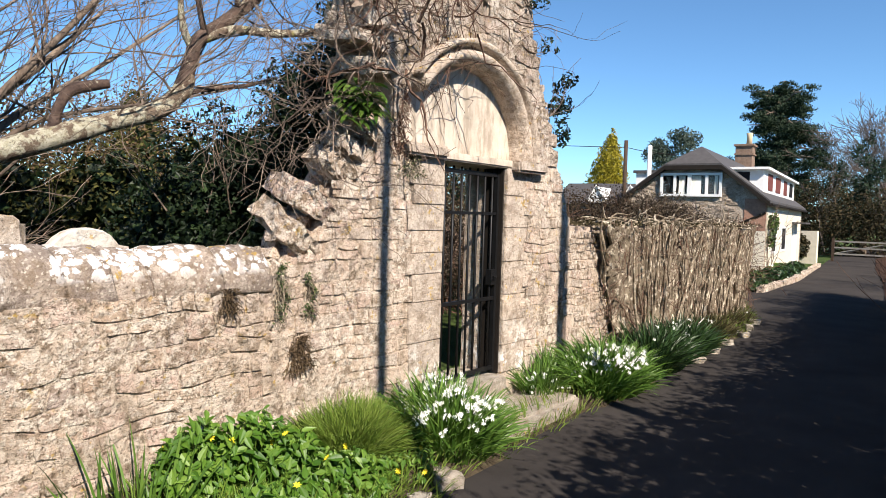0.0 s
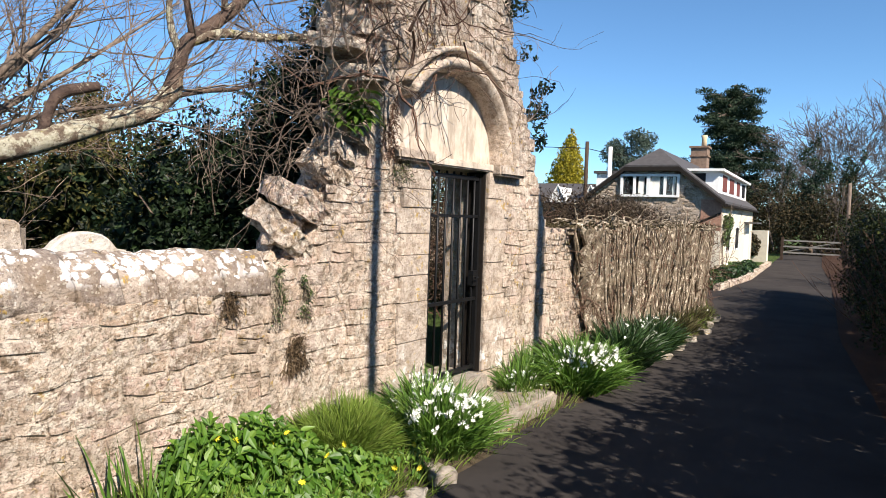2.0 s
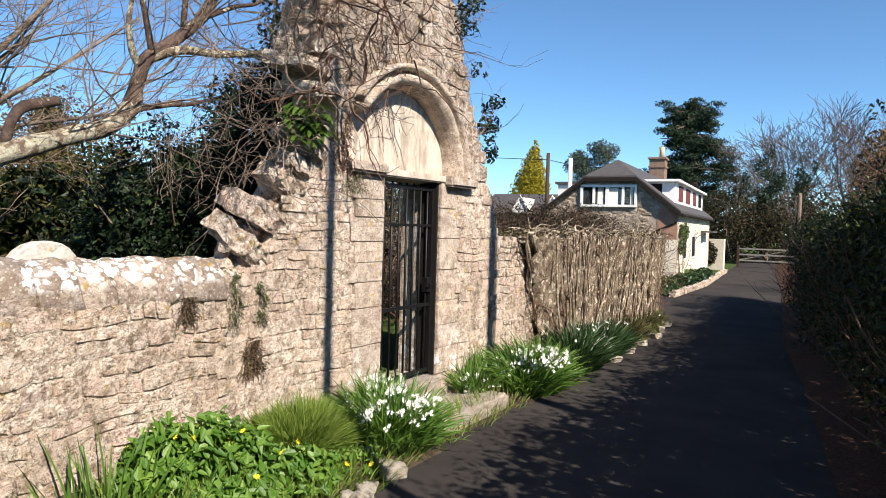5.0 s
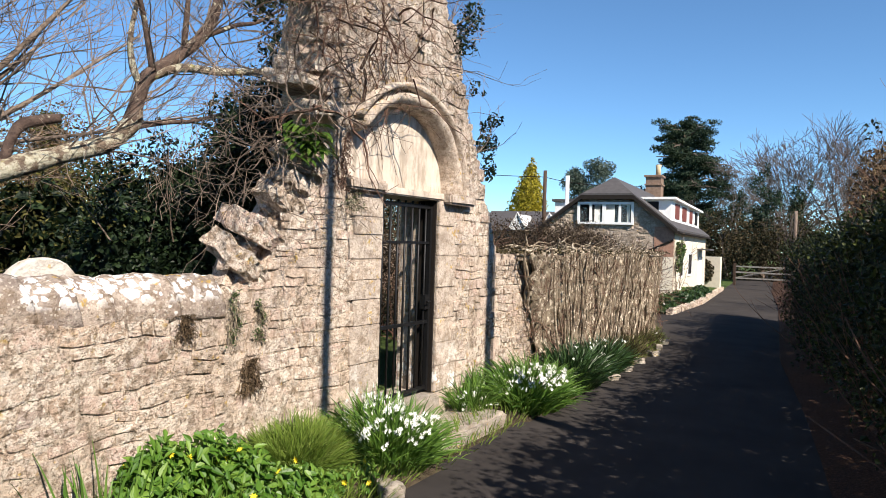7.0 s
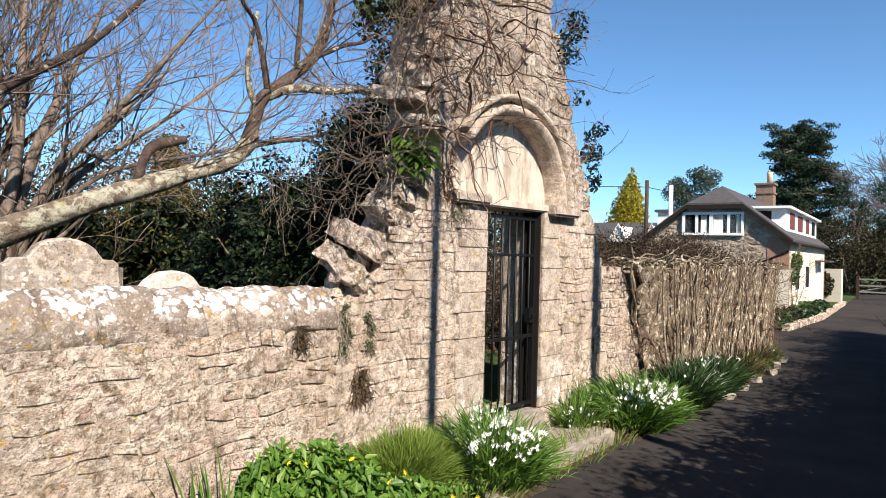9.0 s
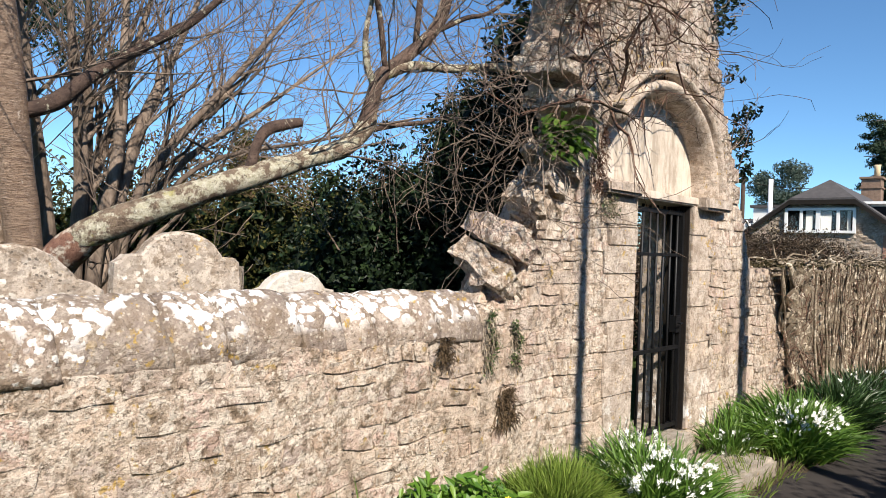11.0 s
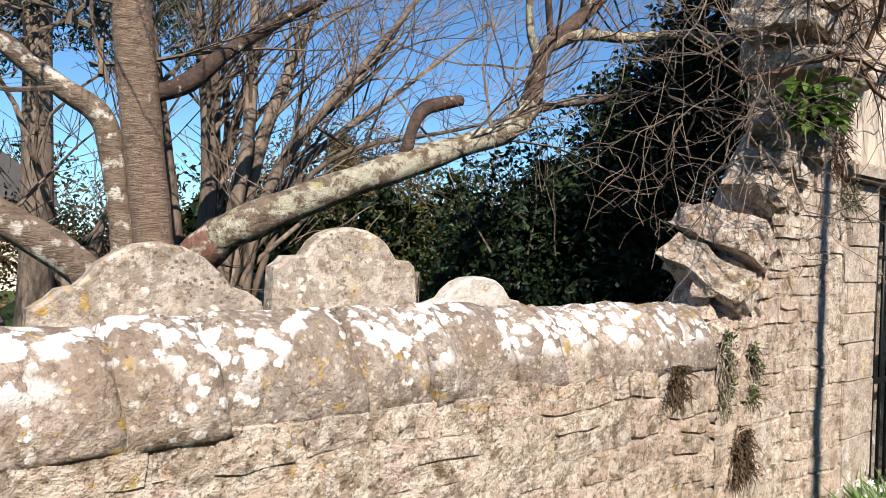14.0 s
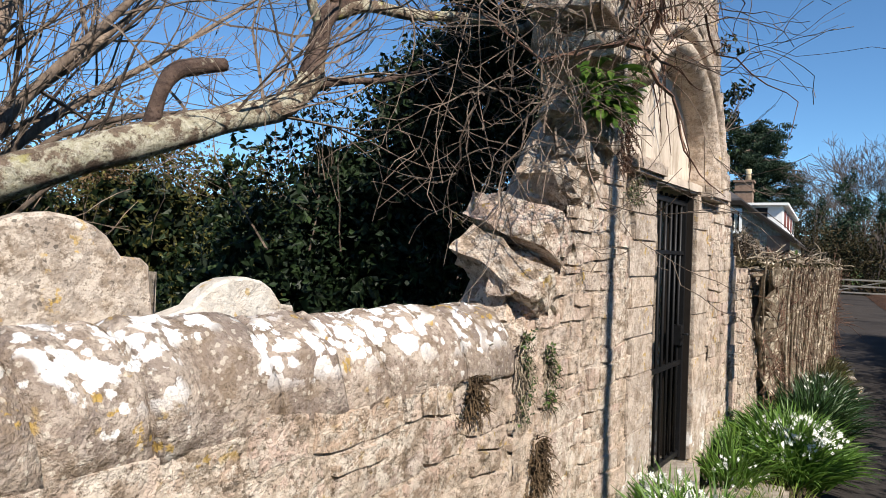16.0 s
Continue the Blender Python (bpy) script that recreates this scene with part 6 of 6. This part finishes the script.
while y < 19.4:
    x = along(HEDGE, y)
    top = 1.58 + 0.38 * (1 - smooth_step(7, 14, y))
    for z, rr in ((0.45, 0.62), (1.05, 0.64), (1.58, 0.62), (top, 0.56)) + (((top + 0.62 * (1 - smooth_step(4.5, 8.0, y)), 0.5),) if y < 8 else ()):
        blobs.append(((x + rn.gauss(0, 0.06), y, z + rn.gauss(0, 0.05)), (rr, 0.55, 0.46)))
        inner.append(((x + 0.1, y, z), (0.4, 0.5, 0.4)))
    y += 0.55
foliage("foliage", hedge, blobs, 90000, 0.06, 0.036, M_hedge, 172, kind="stuff", shell=0.45)
foliage("inner_leaves", hedge, inner, 26000, 0.16, 0.11, M_hedge, 173, kind="stuff", shell=0.2)
g = Geo()
for k in range(220):
    y = rn.uniform(-6, 19.3)
    grow(g, (along(HEDGE, y) + rn.gauss(0, 0.15), y, 0.0), (rn.gauss(-0.1, 0.3), rn.gauss(0, 0.3), 1), rn.uniform(0.9, 1.2), 0.012, 1, rn, 0.3, 0.1, (2, 3), 4, 0.5, 0.003, 0.4, 5)
part("woody_growth", g, M_vine, hedge, "", False, "stuff")
g = Geo()
small = thing("hedge_tree", "small leafless tree rising from the hedge", "tree")
for k in range(4):
    grow(g, (4.15 + rn.gauss(0, 0.1), 9.5 + rn.gauss(0, 0.2), 0.6), (rn.gauss(-0.06, 0.05), rn.gauss(0.05, 0.1), 1), 1.7, 0.022, 2, rn, 0.4, 0.1, (2, 3), 6, 0.5, 0.002, 0.7, 6)
part("bare_crown", g, M_twig, small, "", False, "stuff")
foliage("foliage", small, [((3.95 + rn.gauss(0, 0.25), 9.7 + rn.gauss(0, 0.4), 3.4 + rn.gauss(0, 0.6)), (0.14, 0.14, 0.14)) for k in range(8)], 160, 0.06, 0.035, M_holly_shade, 174, kind="stuff")

scrub = thing("hedgerow_scrub", "tall brown leafless scrub behind the lane hedge", "scrub")
blobs = [((along(HEDGE, y) + 1.15 + rn.gauss(0, 0.15), y + rn.gauss(0, 0.2), 2.35 + rn.gauss(0, 0.15)), (0.65, 0.65, 1.5)) for y in [-3 + 0.75 * k for k in range(30)]]
foliage("foliage", scrub, blobs, 40000, 0.11, 0.055, M_scrub, 176, kind="stuff", shell=0.2)
g = Geo()
for c, rr in blobs:
    for k in range(3):
        grow(g, (c[0] + rn.gauss(0, 0.2), c[1] + rn.gauss(0, 0.3), 0.0), (rn.gauss(0, 0.2), rn.gauss(0, 0.2), 1), 1.9, 0.02, 2, rn, 0.3, 0.1, (2, 4), 5, 0.55, 0.003, 0.6, 5)
part("woody_growth", g, M_vine, scrub, "", False, "stuff")

# ---- far trees ----
def bare_tree(label, x, y, h, seed, stems=5, lean=0.22, mat=M_far_twig, depth=4, least=0.014):
    rn = random.Random(seed)
    ob = thing("bare_tree", label, "tree", "leafless trees down the lane")
    g = Geo()
    g.thick, g.limit = Geo(), 0.06
    g.thick.tube([(x, y, -0.2), (x, y, h * 0.14), (x + 0.1, y, h * 0.24)], [h * 0.028, h * 0.022, h * 0.02], 8)
    for k in range(stems):
        a = 2 * math.pi * k / stems + rn.uniform(-0.4, 0.4)
        grow(g, (x + 0.05, y, h * rn.uniform(0.14, 0.24)), (math.cos(a) * lean * 1.6, math.sin(a) * lean * 1.6, 1), h * 0.34, h * 0.011, depth, rn, 0.32, 0.06, (2, 4), 5, 0.55, least, 0.7, 6)
    part("bare_crown", g, mat, ob, "", False, "stuff")
    part("trunk", g.thick, mat, ob, "", True)
    return ob


bare_tree("broad leafless tree against the sky", -1.9, 62, 12.2, 201, 9, 0.36)
bare_tree("tall leafless tree against the sky", 2.2, 64, 12.6, 202, 8, 0.3)
bare_tree("leafless tree beyond the lane end", 4.8, 58, 9.0, 203, 8, 0.34)
bare_tree("leafless tree at the wood edge", -5.0, 70, 9.5, 204, 8, 0.32)

cedar = thing("cedar_tree", "large dark cedar with flat layered branches", "tree", at=(-9.3, 60.0, -1.4))
rn = random.Random(211)
g = Geo()
g.tube([(0, 0, 0), (0.1, 0, 5), (-0.2, 0, 10), (-0.5, 0, 13.6)], [0.55, 0.42, 0.28, 0.06], 10)
part("trunk", g, M_twig, cedar, "", True)
g = Geo()
blobs = []
for k in range(92):
    z = 2.2 + 11.4 * (k / 91) + rn.uniform(-0.6, 0.6)
    reach = (4.5 - 2.4 * (k / 91) ** 1.6) * rn.uniform(0.35, 1.15)
    a = 2.4 * k + rn.uniform(-0.5, 0.5)
    tip = Vector((reach * math.cos(a) - (0.6 if z > 11 else 0), reach * math.sin(a), z + rn.uniform(-0.6, 0.6)))
    g.tube([(-0.2 * z / 10, 0, z - 0.6), tip * 0.55 + Vector((0, 0, z * 0.45 + 0.1)), tip], [0.13, 0.08, 0.03], 5, False)
    for m in range(4):
        q = tip * rn.uniform(0.4, 1.05)
        blobs.append(((q.x + rn.gauss(0, 0.3), q.y + rn.gauss(0, 0.3), tip.z - 0.30 * reach * rn.random() + rn.uniform(-0.3, 0.35)), (rn.uniform(0.5, 1.0), rn.uniform(0.5, 1.0), rn.uniform(0.2, 0.42))))
part("bare_crown", g, M_twig, cedar)
foliage("crown", cedar, blobs, 70000, 0.24, 0.09, M_cedar, 212, kind="stuff", shell=0.2)

gold = thing("golden_conifer", "bright golden cone-shaped conifer", "tree", at=(-15.6, 42.0, -0.2))
foliage("crown", gold, [((rn.gauss(0, 0.12), rn.gauss(0, 0.12), 2.2 + 4.9 * k / 13), (1.35 * (1 - (k / 13.5) ** 2) + 0.12, 1.35 * (1 - (k / 13.5) ** 2) + 0.12, 0.55)) for k in range(14)], 15000, 0.2, 0.09, M_gold, 213, kind="stuff", shell=0.5)
g = Geo()
g.tube([(0, 0, 0), (0, 0, 3)], [0.14, 0.1], 8)
part("trunk", g, M_twig, gold)
blue = thing("evergreen_tree", "grey-green rounded evergreen tree behind the cottage", "tree", at=(-18.2, 60.0, -0.2))
foliage("crown", blue, [((rn.uniform(-1.6, 1.6), rn.uniform(-1.5, 1.5), 7.6 + rn.uniform(-1.4, 1.6)), (0.85, 0.85, 0.7)) for k in range(22)], 9000, 0.28, 0.1, M_blue, 214, kind="stuff", shell=0.3)
g = Geo()
g.tube([(0, 0, 0), (0, 0, 7)], [0.3, 0.2], 8)
for k in range(8):
    grow(g, (0, 0, rn.uniform(4, 7)), (rn.gauss(0, 0.5), rn.gauss(0, 0.5), 1), 0.9, 0.08, 1, rn, 0.3, 0.1, (2, 3), 4, 0.6, 0.02)
part("trunk", g, M_far_twig, blue)
for label, x, y, h, w, sd in (("dark slim conifer beyond the cottage", -2.3, 50, 7.2, 1.1, 221), ("dark conifer beyond the lane end", -4.3, 52, 5.8, 1.5, 222), ("ivy-clad dark tree at the lane end", -0.4, 52, 6.4, 1.0, 223)):
    ob = thing("conifer", label, "tree", "conifers beyond the cottage")
    foliage("crown", ob, [((x + rn.gauss(0, w * 0.3), y + rn.gauss(0, w * 0.3), h * (0.2 + 0.78 * k / 12)), (w * (1.1 - 0.9 * k / 12), w * (1.1 - 0.9 * k / 12), h * 0.07)) for k in range(13)], 5000, 0.24, 0.08, M_cedar, sd, kind="stuff", shell=0.4)
    g = Geo()
    g.tube([(x, y, -0.2), (x, y, h * 0.6)], [0.2, 0.1], 8)
    part("trunk", g, M_twig, ob)

# woods that close the view
def wood(name, label, spots, n, leaf, mat, seed, twigs=0):
    ob = thing(name, label, "trees", kind="stuff")
    foliage("crowns", ob, spots, n, leaf, leaf * 0.4, mat, seed, kind="stuff", shell=0.35)
    if twigs:
        rn = random.Random(seed)
        g = Geo()
        for k in range(twigs):
            c, rr = rn.choice(spots)
            grow(g, (c[0] + rn.gauss(0, rr[0] * 0.4), c[1] + rn.gauss(0, rr[1] * 0.4), 0), (rn.gauss(0, 0.25), rn.gauss(0, 0.25), 1), (c[2] + rr[2]) * 0.55, 0.06, 2, rn, 0.3, 0.1, (3, 4), 4, 0.6, 0.014, 0.5, 5)
        part("bare_crown", g, M_far_twig, ob, "", False, "stuff")


rn = random.Random(231)
wood("roadside_wood", "brown leafless scrub rising beyond the hedge", [((3.6 + 0.42 * k + rn.gauss(0, 0.3), 23.5 + 1.5 * (k % 7) + rn.gauss(0, 0.5), 1.2), (0.9, 1.3, 1.9 + 0.12 * k)) for k in range(14)], 22000, 0.14, M_scrub, 232, 40)
wood("lane_end_wood", "dark tangled wood closing the end of the lane", [((-12 + 1.3 * k + rn.gauss(0, 0.5), 47 + rn.gauss(0, 2), 1.6), (1.6, 1.4, 2.5 + rn.gauss(0, 0.6))) for k in range(20)], 36000, 0.24, M_wood, 233, 16)
wood("far_wood", "far brown wood across the fields", [((150 * math.cos(a) + rn.gauss(0, 6), 150 * math.sin(a) + rn.gauss(0, 6), 3.5), (9, 9, 6.0 + rn.gauss(0, 1.2))) for a in [radians(60 + 5 * k) for k in range(34)]], 26000, 1.1, M_wood, 234)
wood("field_wood", "leafless trees past the churchyard", [((-48 + rn.gauss(0, 3), -22 + 5.0 * k + rn.gauss(0, 1.5), 2.5), (3.0, 3.2, 3.6 + rn.gauss(0, 0.8))) for k in range(16)], 16000, 0.45, M_wood, 235, 70)

# field gate at the end of the lane
fg = thing("field_gate", "pale timber field gate across the lane end", "gate", at=(-2.2, 38.5, -0.1))
for z in (0.35, 0.65, 0.95):
    hpart("rail", lambda g: g.box((0, -0.03, z), (2.6, 0.03, z + 0.07)), M_railing, fg)
for u in (-0.06, 2.6):
    hpart("post", lambda g: g.box((u, -0.06, 0), (u + 0.12, 0.06, 1.15)), M_pole, fg)
hpart("brace", lambda g: g.tube([(0.1, 0, 0.4), (2.5, 0, 1.0)], [0.03, 0.03], 4), M_railing, fg)
